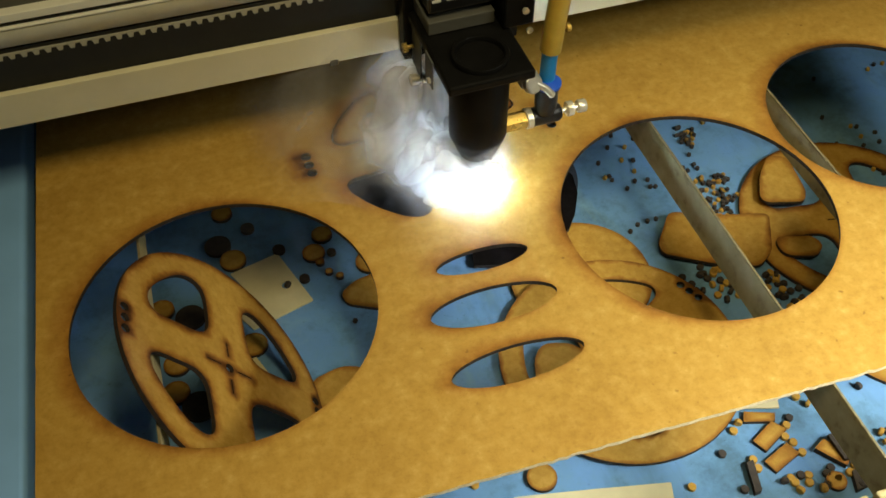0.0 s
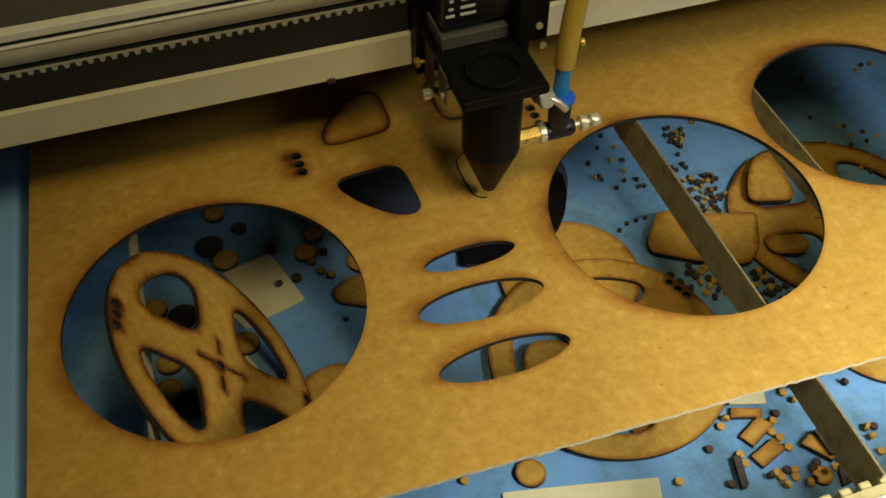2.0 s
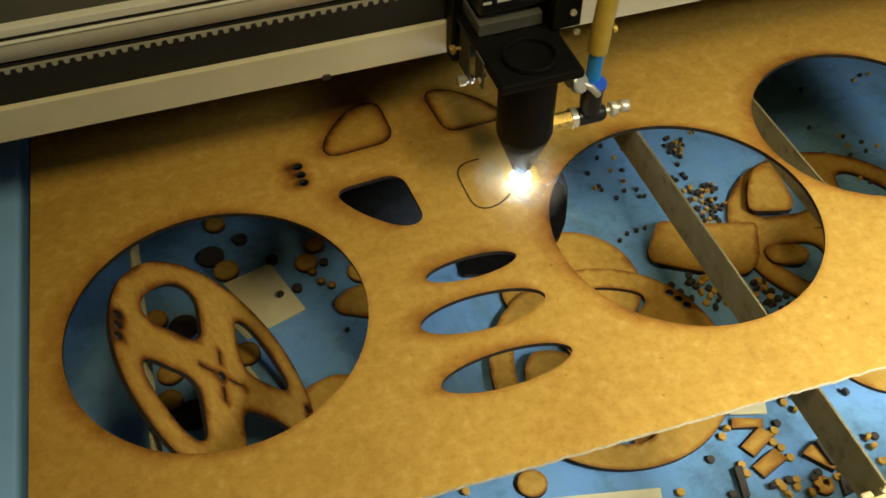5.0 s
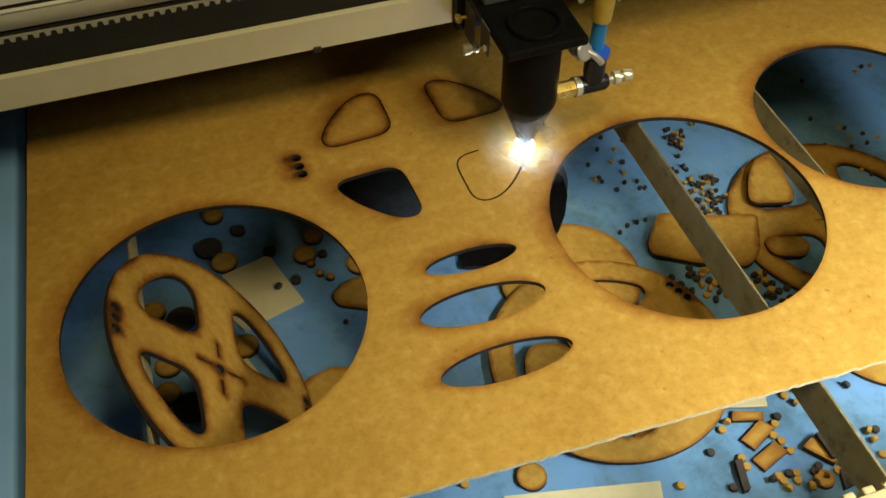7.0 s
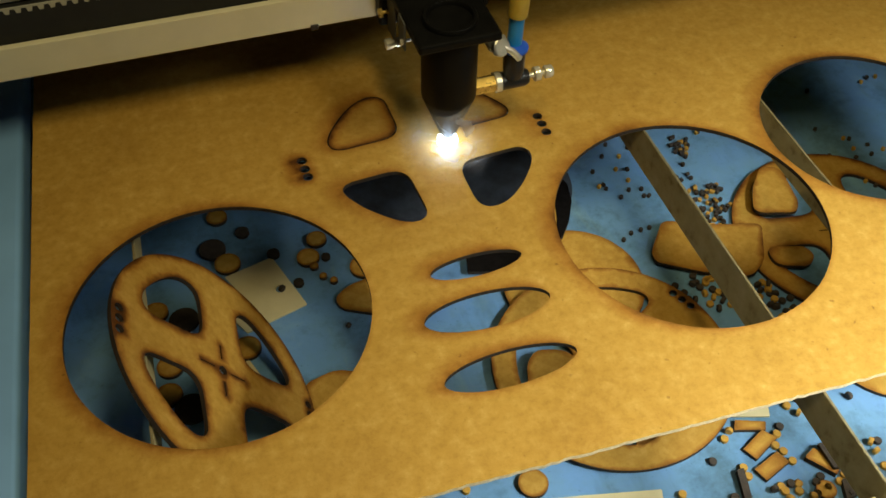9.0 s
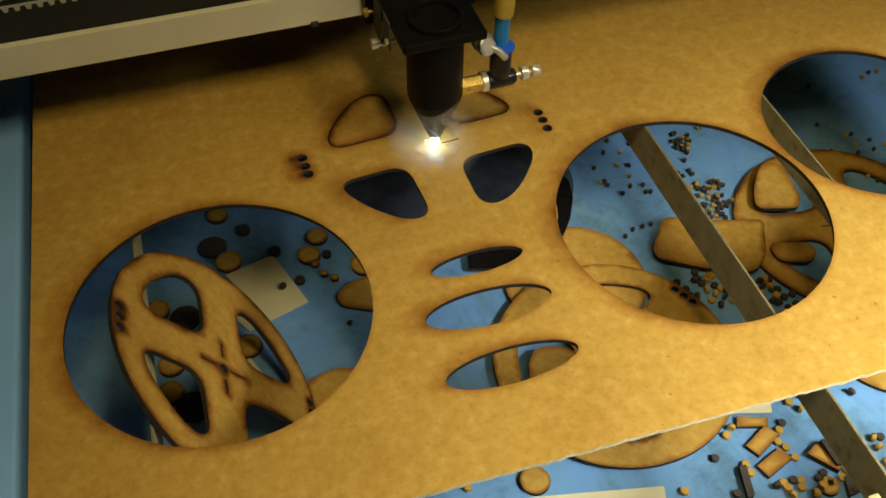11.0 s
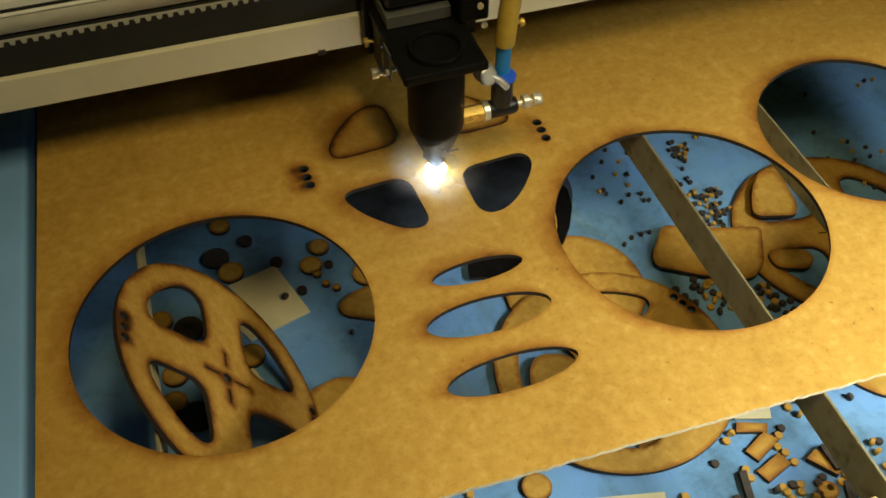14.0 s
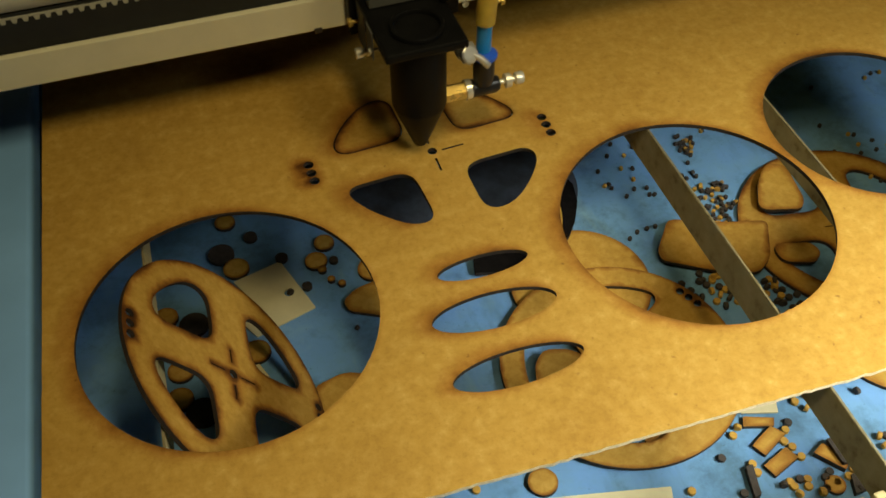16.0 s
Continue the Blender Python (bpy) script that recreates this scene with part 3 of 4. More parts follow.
offcut([(0.2645, 0.2099), (0.2827, 0.2161), (0.2863, 0.2078), (0.2675, 0.2013)], "small pale brown rectangular hardboard offcut", name="rectangular_offcut", radius=0.0006)
offcut([(0.2663, 0.2361), (0.2699, 0.2422), (0.2869, 0.2355), (0.2839, 0.2304)], "small scorched rectangular hardboard offcut", name="rectangular_offcut", radius=0.0006)
offcut([(0.2952, 0.2071), (0.3033, 0.2109), (0.3138, 0.1968), (0.3066, 0.1916)], "dark burnt wedge of hardboard", name="burnt_offcut", radius=0.001, thick=0.004, top=M_PIECE)
offcut([(0.3055, 0.2114), (0.3179, 0.2098), (0.3146, 0.1934), (0.3059, 0.1945)], "sooty dark scrap lying on a wedge", name="sooty_offcut", radius=0.001, z=0.0042, top=M_SOOT)
offcut([(0.2540, 0.2121), (0.2584, 0.2121), (0.2535, 0.1939), (0.2491, 0.1936)], "thin sooty stick of burnt hardboard", name="burnt_stick", radius=0.0006, thick=0.004, top=M_SOOT)
offcut([(0.3074, 0.1883), (0.3176, 0.1867), (0.3154, 0.1781), (0.3033, 0.1767)], "small dark blue sooty scrap", name="sooty_offcut", radius=0.001, thick=0.004, top=M_SOOT)
offcut([(0.2081, 0.2478), (0.2283, 0.2482), (0.2253, 0.2438), (0.2193, 0.2418), (0.2079, 0.2438)], "brown sliver of a blank lying in a wheel's window", radius=0.003)
# little plugs from the drilled pips
plug_mesh = {}
for key, material, k in (("brown", M_PIECE, 1.0), ("sooty", M_SOOT, 1.0), ("brown small", M_PIECE, 0.62), ("sooty small", M_SOOT, 0.62)):
    bm = lathe([(0.0022 * k, 0), (0.0025 * k, 0.0004), (0.0025 * k, 0.0022), (0.0022 * k, 0.0026)], 10)
    me = bpy.data.meshes.new("plug")
    bm.to_mesh(me)
    bm.free()
    me.materials.append(material)
    plug_mesh[key] = me
pr = random.Random(4)


def plug(x, y, dark, small=False):
    ob = new("plug", plug_mesh[("sooty" if dark else "brown") + (" small" if small else "")])
    on_side = pr.random() < 0.3
    ob.matrix_basis = pose(x, y, FLOOR_Z + ((0.0016 if small else 0.0025) if on_side else 0.0001), 90 if on_side else 0, 0, pr.uniform(0, 360))
    tagged(ob, "tiny dark round plug of hardboard" if dark else "tiny round brown plug of hardboard", "offcut", "scattered plugs")


card = plate("card_tag", rounded([(0.0057, 0.4445), (0.0387, 0.4519), (0.0518, 0.4062), (0.0248, 0.3991)], 0.0006) - np.array((0.0299, 0.4251)), [ring(*(np.array((0.0383, 0.4237)) - np.array((0.0299, 0.4251))), 0.0032, 16)], 0.0012, None, M_CARD, M_CARD, scorch=0.0001, soft=0)
card.matrix_basis = pose(*(0.0299, 0.4251), FLOOR_Z + 0.0013)
# dark plug put under the card's hole for the shade inside it
plug(*(0.0383, 0.4237), 1)
tagged(card, "square cream card with a small punched hole", "card")
offcut([(0.2694, 0.2440), (0.2903, 0.2372), (0.2963, 0.2523), (0.2775, 0.2567)], "cream card offcut under the sheet's edge", name="card_offcut", radius=0.0004, thick=0.0012, z=0.0028, top=M_CARD, side_mat=M_CARD, category="card")
offcut([(0.1225, 0.2362), (0.1663, 0.2262), (0.2091, 0.2159), (0.2046, 0.2017), (0.1181, 0.2209)], "long cream card strip on the blue bed", name="card_offcut", radius=0.0008, thick=0.0012, top=M_CARD, side_mat=M_CARD, category="card")
offcut([(0.0020, 0.4126), (0.0055, 0.4153), (0.0155, 0.3966), (0.0109, 0.3954)], "small cream card scrap behind a wheel", name="card_offcut", radius=0.0006, thick=0.0012, top=M_CARD, side_mat=M_CARD, category="card")
offcut([(0.0006, 0.3739), (0.0078, 0.3745), (0.0132, 0.3585), (0.0042, 0.3573)], "small cream card scrap behind a wheel", name="card_offcut", radius=0.0006, thick=0.0012, top=M_CARD, side_mat=M_CARD, category="card")


def disc(x, y, r, label, dark=False, z=0.0, tilt=(0, 0)):
    ob = plate("disc_offcut", ring(0, 0, r, 28), [], 0.0026, None, M_SOOT if dark else M_PIECE, M_CHAR, step=max(0.003, r / 3), scorch=0.0007, soft=0.1)
    ob.matrix_basis = pose(x, y, FLOOR_Z + 0.0027 + z, tilt[0], tilt[1], 0)
    return tagged(ob, label, "offcut", "round offcuts")


for x, y, r, dark in (
    (0.0096, 0.4546, 0.0087, False),
    (0.0023, 0.4703, 0.0088, True),
    (0.0103, 0.4983, 0.0071, False),
    (0.0707, 0.4576, 0.0070, False),
    (0.0616, 0.4435, 0.0076, False),
    (0.0637, 0.4349, 0.0030, False),
    (0.0730, 0.4406, 0.0030, True),
    (0.0673, 0.4249, 0.0026, False),
    (0.0731, 0.4193, 0.0026, False),
    (0.0507, 0.4245, 0.0034, True),
    (0.0403, 0.4540, 0.0042, True),
    (0.0953, 0.4245, 0.0098, False),
    (0.0083, 0.3834, 0.0088, False),
    (-0.0414, 0.4285, 0.0080, False),
    (-0.0252, 0.4172, 0.0094, True),
    (-0.0388, 0.3843, 0.0083, False),
    (-0.0427, 0.3641, 0.0082, False),
    (-0.0314, 0.3506, 0.0101, True),
    (0.1418, 0.2417, 0.0086, False),
    (0.2966, 0.1861, 0.0058, False),
    (0.0243, 0.4795, 0.0047, True),
):
    disc(x, y, r, "sooty round hardboard offcut on the blue bed" if dark else "round brown hardboard offcut on the blue bed", dark)

for x, y, dark in (
    (0.2583, 0.2332, 0), (0.2624, 0.2358, 0), (0.2447, 0.2222, 1), (0.3053, 0.2458, 1), (0.3050, 0.2417, 0),
    (0.3081, 0.2360, 0), (0.3140, 0.2441, 1), (0.2934, 0.2304, 1), (0.2892, 0.2266, 0), (0.2845, 0.2202, 0),
    (0.2869, 0.2154, 0), (0.2884, 0.2082, 0), (0.2594, 0.2132, 0), (0.2594, 0.2075, 0), (0.2735, 0.1962, 0),
    (0.2744, 0.1930, 0), (0.2799, 0.1959, 1), (0.2839, 0.1945, 0), (0.2820, 0.1904, 0), (0.2983, 0.1945, 1),
    (0.3122, 0.1916, 0), (0.3426, 0.2351, 1), (0.3429, 0.2040, 1), (0.3392, 0.2037, 0), (0.3380, 0.1970, 0),
    (0.3132, 0.2103, 1), (0.1047, 0.2500, 0), (0.2185, 0.2093, 0), (0.2457, 0.1984, 1), (0.3372, 0.1887, 0),):
    plug(x, y, dark)
for x, y, dark in (
    (0.3116, 0.2003, 1), (0.3153, 0.2001, 0), (0.2863, 0.1844, 0), (0.2909, 0.1858, 1), (0.2733, 0.1871, 0),
    (0.2686, 0.1942, 1), (0.2882, 0.1845, 0), (0.2985, 0.1873, 0), (0.2942, 0.1921, 1), (0.3066, 0.1789, 1),
    (0.3071, 0.1884, 0),):
    plug(x, y, dark)
for x, y, dark in (
    (0.2842, 0.3451, 1), (0.2872, 0.3380, 1), (0.2898, 0.3306, 1), (0.3057, 0.3428, 0), (0.2993, 0.3389, 1),
    (0.3091, 0.3315, 0), (0.3022, 0.3288, 0), (0.2989, 0.3245, 0), (0.3072, 0.3251, 1), (0.3118, 0.3201, 0),
    (0.3148, 0.3320, 1), (0.3415, 0.3274, 1), (0.3408, 0.3150, 0), (0.3355, 0.3099, 1), (0.3374, 0.3019, 0),
    (0.3355, 0.3224, 1), (0.3174, 0.3261, 1), (0.3064, 0.3349, 1), (0.2974, 0.3415, 1), (0.3379, 0.3076, 1),
    (0.3428, 0.3040, 1), (0.3289, 0.3171, 1), (0.2981, 0.3327, 0), (0.3010, 0.3193, 1), (0.3409, 0.3230, 0),
    (0.3474, 0.3058, 1), (0.2875, 0.3324, 1), (0.3047, 0.3411, 0), (0.3114, 0.3296, 1), (0.2994, 0.3491, 1),):
    plug(x, y, dark)
for x, y, dark in (
    (0.3102, 0.3433, 0), (0.2964, 0.3434, 1), (0.3144, 0.3216, 0), (0.3118, 0.3438, 1), (0.3069, 0.3434, 0),
    (0.3425, 0.3255, 0), (0.3258, 0.3084, 1), (0.3439, 0.3195, 1), (0.3403, 0.3298, 0), (0.3304, 0.3112, 1),
    (0.3447, 0.3028, 0), (0.3449, 0.3121, 1), (0.3324, 0.3194, 0), (0.3275, 0.3078, 0), (0.3405, 0.3201, 1),
    (0.3304, 0.3048, 1), (0.3360, 0.3298, 1), (0.3511, 0.3125, 1), (0.3379, 0.3096, 1),):
    plug(x, y, dark)
for x, y, dark in (
    (0.3507, 0.4677, 0), (0.3500, 0.4602, 1), (0.3467, 0.4665, 1), (0.3686, 0.4735, 0), (0.3556, 0.4635, 1),
    (0.3478, 0.4577, 1), (0.3337, 0.4330, 1), (0.3417, 0.4315, 1), (0.3494, 0.4203, 1), (0.3390, 0.4214, 0),
    (0.3374, 0.4101, 0), (0.3538, 0.4134, 1), (0.3469, 0.4044, 1), (0.3381, 0.3895, 0), (0.3344, 0.3851, 0),
    (0.3431, 0.3849, 1), (0.3336, 0.3894, 1), (0.3436, 0.4157, 1), (0.3500, 0.4165, 1), (0.3427, 0.3896, 1),
    (0.3019, 0.4683, 0), (0.2976, 0.4436, 0), (0.3027, 0.4327, 1), (0.3118, 0.4746, 1), (0.2758, 0.4450, 0),
    (0.2777, 0.4413, 1), (0.2855, 0.4297, 1), (0.3015, 0.4259, 1), (0.2772, 0.3964, 1), (0.2849, 0.3971, 1),):
    plug(x, y, dark, True)
for x, y, dark in (
    (0.2914, 0.3971, 1), (0.2697, 0.3924, 1), (0.3059, 0.4256, 1), (0.2897, 0.4719, 1), (0.3485, 0.4626, 1),
    (0.3471, 0.4736, 1), (0.3555, 0.4661, 1), (0.3493, 0.4742, 1), (0.3487, 0.4567, 1), (0.3478, 0.4596, 0),
    (0.3551, 0.4643, 0), (0.3530, 0.4604, 0), (0.3489, 0.4670, 1), (0.3543, 0.4168, 1), (0.3469, 0.4068, 1),
    (0.3547, 0.4191, 1), (0.3383, 0.4169, 1), (0.3342, 0.4201, 0), (0.3514, 0.4058, 1), (0.3327, 0.4081, 1),
    (0.3522, 0.4205, 1), (0.3474, 0.4060, 0), (0.3456, 0.4144, 1), (0.3521, 0.4145, 1), (0.3347, 0.4110, 1),
    (0.3426, 0.4047, 1), (0.3433, 0.4110, 0), (0.3427, 0.3960, 1), (0.3434, 0.3814, 1), (0.3341, 0.4024, 1),):
    plug(x, y, dark, True)
for x, y, dark in (
    (0.3407, 0.3990, 0), (0.3455, 0.3979, 1), (0.3346, 0.3936, 1), (0.3348, 0.4004, 1), (0.3423, 0.3898, 1),
    (0.3388, 0.3836, 0), (0.3493, 0.3989, 1), (0.3265, 0.3901, 1), (0.3453, 0.3951, 1), (0.2976, 0.4827, 1),
    (0.2787, 0.4434, 1), (0.2939, 0.4566, 0), (0.2767, 0.4594, 1), (0.2937, 0.4346, 1), (0.3019, 0.4551, 1),
    (0.3528, 0.4676, 0), (0.3427, 0.4459, 1), (0.3423, 0.4667, 1), (0.3702, 0.4748, 1), (0.3531, 0.4597, 0),
    (0.3488, 0.4551, 0), (0.3325, 0.4363, 1), (0.3423, 0.4360, 1), (0.3392, 0.4202, 0), (0.3359, 0.4013, 1),
    (0.3569, 0.4146, 1), (0.3391, 0.3910, 1), (0.3416, 0.3850, 1), (0.3437, 0.3808, 1), (0.3382, 0.3905, 0),):
    plug(x, y, dark, True)
for x, y, dark in (
    (0.3433, 0.4151, 1), (0.3461, 0.4159, 0), (0.3460, 0.4618, 1), (0.3576, 0.4693, 1), (0.3486, 0.4526, 1),
    (0.3436, 0.4595, 1), (0.3558, 0.4629, 1), (0.3460, 0.4565, 1), (0.3503, 0.4668, 1), (0.3492, 0.4149, 0),
    (0.3472, 0.4068, 0), (0.3557, 0.4195, 0), (0.3507, 0.3963, 1), (0.3309, 0.4117, 1), (0.3537, 0.4161, 1),
    (0.3411, 0.4057, 0), (0.3419, 0.4132, 1), (0.3502, 0.4145, 0), (0.3344, 0.4117, 1), (0.3472, 0.3972, 0),
    (0.3439, 0.4135, 1), (0.3452, 0.4010, 1), (0.3497, 0.3828, 0), (0.3372, 0.3953, 0), (0.3531, 0.3982, 1),
    (0.3412, 0.3932, 1), (0.3331, 0.3856, 0), (0.3352, 0.3796, 0), (0.3556, 0.3993, 0), (0.3227, 0.3882, 1),):
    plug(x, y, dark, True)
for x, y, dark in (
    (0.3480, 0.3969, 1),):
    plug(x, y, dark, True)
for x, y, dark in (
    (0.4503, 0.4205, 1), (0.4475, 0.4126, 0), (0.4489, 0.4089, 1), (0.4749, 0.4317, 1), (0.4712, 0.4336, 0),
    (0.4854, 0.4215, 1), (0.4815, 0.4124, 1), (0.4720, 0.4215, 0), (0.4678, 0.4139, 1), (0.4656, 0.4070, 1),
    (0.4662, 0.3924, 1), (0.4607, 0.3893, 0), (0.4653, 0.3835, 1), (0.4928, 0.4143, 0), (0.5294, 0.4891, 1),
    (0.5218, 0.4857, 0), (0.5367, 0.4881, 0), (0.4747, 0.4894, 1), (0.4563, 0.4488, 1), (0.0718, 0.3800, 1),):
    plug(x, y, dark, True)

# ---- gantry ----
gantry = empty("gantry", pose(0.083, 0.4516, 0, 0, 0, -1.3))
tagged(gantry, "cream and aluminium gantry beam with a toothed belt", "gantry")
GX0, GX1 = -0.39, 0.89
part("face_strip", box(GX0, 0.0, 0.0547, GX1, 0.004, 0.0747, 0.0005), M_CREAM, gantry, "cream painted steel strip")
part("channel", box(GX0, 0.0045, 0.0565, GX1, 0.020, 0.0975), M_RECESS, gantry, "black recessed channel")
rail = bmesh.new()
prof = [(0.018, 0.0942), (0.0125, 0.0945), (0.0080, 0.0962), (0.0040, 0.0992), (0.0014, 0.1030), (0.0, 0.1072), (0.0004, 0.1102), (0.0016, 0.1112), (0.018, 0.1112)]
va = [rail.verts.new((GX0, y, z)) for y, z in prof]
vb = [rail.verts.new((GX1, y, z)) for y, z in prof]
for i in range(len(prof)):
    j = (i + 1) % len(prof)
    rail.faces.new((va[i], va[j], vb[j], vb[i]))
rail.faces.new(va)
rail.faces.new(vb[::-1])
part("rail", rail, M_ALU, gantry, "rounded aluminium guide rail", True)
part("rail_lip", box(GX0, -0.0002, 0.1112, GX1, 0.004, 0.1122, 0.0003), M_ALUL, gantry, "bright aluminium lip")
part("groove", box(GX0, 0.0020, 0.1122, GX1, 0.018, 0.1152), M_RECESS, gantry, "dark groove")
part("top_lip", box(GX0, 0.0, 0.1152, GX1, 0.006, 0.1194, 0.0004), M_ALUL, gantry, "bright aluminium lip")
part("top_cover", box(GX0, 0.006, 0.1124, GX1, 0.085, 0.1192, 0.0006), M_GREY, gantry, "dark grey beam cover")
part("back_beam", box(GX0, 0.020, 0.0565, GX1, 0.085, 0.1124), M_GREY, gantry)
belt = part("belt", box(GX0, 0.0040, 0.0945, GX1, 0.0066, 0.0957), M_BELT, gantry, "pale toothed drive belt")
tooth = bpy.data.meshes.new("belt_tooth")
bm = bmesh.new()
t0 = [bm.verts.new((x, y, z)) for y in (-0.0012, 0.0012) for x, z in ((-0.0017, 0.0), (0.0017, 0.0), (0.0010, -0.0026), (-0.0010, -0.0026))]
for q in ((0, 1, 2, 3), (7, 6, 5, 4), (0, 4, 5, 1), (1, 5, 6, 2), (2, 6, 7, 3), (3, 7, 4, 0)):
    bm.faces.new([t0[i] for i in q])
bm.to_mesh(tooth)
bm.free()
tooth.materials.append(M_BELT)
for k in range(-40, 100):
    ob = link_mesh("belt_tooth", tooth, belt)
    ob.location = (0.0056 * k, 0.0052, 0.0946)

part("paint_chip", box(0.0005, -0.0012, 0.0532, 0.0050, 0.0002, 0.0566, 0.0006), M_SOOT, gantry, "dark scrap stuck to the lower edge")

# ---- laser head ----
head = empty("laser_head", pose(0.1328, 0.3906, 0))
tagged(head, "black laser cutting head with conical nozzle and air hose", "laser head")
part("nozzle", lathe([(0.0022, 0.0085), (0.0036, 0.0085), (0.0042, 0.0095), (0.0148, 0.0385), (0.0152, 0.0400), (0.0152, 0.0820), (0.0150, 0.0827)], 40), M_BLACK, head, "black conical nozzle", True)
block = box(-0.0225, -0.0185, 0.0828, 0.0222, 0.0460, 0.0880, 0.0014)
part("mount_block", block, M_BLACK, head, "black anodised mounting block")
part("lens_ring", lathe([(0.0145, 0.0881), (0.0145, 0.0902), (0.0140, 0.0908), (0.0124, 0.0908), (0.0119, 0.0902), (0.0117, 0.0883), (0.0001, 0.0883)], 40), M_BLACK, head, "black lens ring", True)
part("carriage_plate", box(-0.0245, 0.0470, 0.0560, 0.0400, 0.0560, 0.1700, 0.001), M_BLACK, head, "black carriage plate")
part("mirror_housing", box(-0.0180, 0.0250, 0.0990, 0.0300, 0.0468, 0.1650, 0.0015), M_BLACKPL, head, "black mirror housing")
part("grey_shelf", box(-0.0190, 0.0225, 0.0885, 0.0160, 0.0466, 0.0960, 0.0006), M_GREY, head, "dull grey metal shelf")
part("side_housing", box(0.0180, 0.0150, 0.0885, 0.0345, 0.0466, 0.1640, 0.0012), M_BLACK, head, "black side housing")
label_plate = part("label_plate", box(-0.0172, 0.0240, 0.1010, 0.0100, 0.0249, 0.1500, 0.0003), M_BLACKPL, head, "black label with pale unreadable print")
for r, (z, runs) in enumerate(((0.1065, ((-0.0165, -0.0120), (-0.0090, -0.0010))), (0.1105, ((-0.0150, -0.0125), (-0.0090, -0.0015))), (0.1150, ((-0.0145, -0.0125), (-0.0085, -0.0015))), (0.1195, ((-0.0088, -0.0012),)), (0.1240, ((-0.0086, -0.0020),)))):
    for x0, x1 in runs:
        part("print_line", box(x0, 0.0236, z, x1, 0.0240, z + 0.0014), M_WHITE, label_plate)
part("scale_mark", box(0.0118, 0.0242, 0.1120, 0.0132, 0.0249, 0.1290), M_WHITE, head, "pale index mark")
for x, y, z in ((0.0285, 0.0140, 0.0990), (0.0300, 0.0110, 0.0890)):
    part("screw", lathe([(0.0016, 0), (0.0018, 0.0003), (0.0018, 0.0016), (0.0012, 0.0019)], 12, pose(x, y, z, 90)), M_CHROME, head, "small bright screw", True)
# screws, plate and bracket on the other flank
part("side_plate", box(-0.0235, 0.0040, 0.0700, -0.0226, 0.0150, 0.0870, 0.0003), M_GREY, head, "thin grey metal side plate")
part("screw", lathe([(0.0016, 0), (0.0018, 0.0003), (0.0018, 0.0012), (0.0012, 0.0016)], 12, Matrix.Translation((-0.0235, 0.0070, 0.0740)) @ Matrix.Rotation(-math.pi / 2, 4, "Y")), M_CHROME, head, "small bright screw", True)
part("bracket", box(-0.0205, 0.0320, 0.0540, -0.0196, 0.0465, 0.0790, 0.0003), M_GREY, head, "thin grey metal bracket")
part("side_screw", lathe([(0.0010, 0), (0.0010, 0.0075), (0.0026, 0.0075), (0.0030, 0.0079), (0.0030, 0.0098), (0.0022, 0.0102), (0.0022, 0.0122), (0.0032, 0.0124), (0.0032, 0.0160), (0.0026, 0.0164)], 18, Matrix.Translation((-0.0095, 0.0340, 0.0530)) @ Matrix.Rotation(-math.pi / 2, 4, "Y")), M_CHROME, head, "nickel-plated adjusting screw", True)
part("side_screw", lathe([(0.0010, 0), (0.0010, 0.0040), (0.0026, 0.0040), (0.0028, 0.0060), (0.0020, 0.0064)], 18, Matrix.Translation((-0.0200, 0.0440, 0.0670)) @ Matrix.Rotation(-math.pi / 2, 4, "Y")), M_BRASS, head, "brass adjusting screw", True)
part("side_screw", lathe([(0.0010, 0), (0.0010, 0.0040), (0.0022, 0.0040), (0.0024, 0.0060), (0.0018, 0.0064)], 18, Matrix.Translation((0.0440, 0.0060, 0.0890)) @ ALONG_X), M_BRASS, head, "brass adjusting screw", True)
# air fitting
FZ, FY = 0.0400, -0.0006
fit_m = Matrix.Translation((0, FY, FZ)) @ ALONG_X
elbow = part("air_fitting", lathe([(0.0046, 0.0300), (0.0052, 0.0304), (0.0052, 0.0440), (0.0042, 0.0462), (0.0020, 0.0468)], 24, fit_m), M_BLACKPL, head, "black push-in elbow fitting", True)
part("brass_stem", lathe([(0.0050, 0.0140), (0.0050, 0.0262)], 6, fit_m), M_BRASS, elbow, "hexagonal brass stem")
part("ring", lathe([(0.0050, 0.0262), (0.0058, 0.0265), (0.0058, 0.0296), (0.0050, 0.0300)], 24, fit_m), M_CHROME, elbow, "nickel-plated ring", True)
part("riser", lathe([(0.0050, 0.0040), (0.0056, 0.0070), (0.0060, 0.0100), (0.0060, 0.0205), (0.0055, 0.0210)], 24, Matrix.Translation((0.0368, FY - 0.0015, FZ))), M_BLACKPL, elbow, "", True)
part("release_collar", lathe([(0.0056, 0.0210), (0.0072, 0.0222), (0.0072, 0.0238), (0.0048, 0.0252)], 24, Matrix.Translation((0.0368, FY - 0.0015, FZ))), M_COLLAR, elbow, "bright blue release collar", True)
part("valve_screw", lathe([(0.0016, 0.0468), (0.0016, 0.0500), (0.0040, 0.0502), (0.0042, 0.0506), (0.0042, 0.0534), (0.0038, 0.0538), (0.0016, 0.0540), (0.0016, 0.0562), (0.0034, 0.0564), (0.0037, 0.0570), (0.0037, 0.0606), (0.0032, 0.0612)], 18, fit_m), M_CHROME, elbow, "nickel-plated flow screw with lock nut", True)
part("clip", box(0.0200, -0.0070, 0.0660, 0.0320, 0.0030, 0.0705, 0.0018), M_ZINC, head, "grey cast clip")
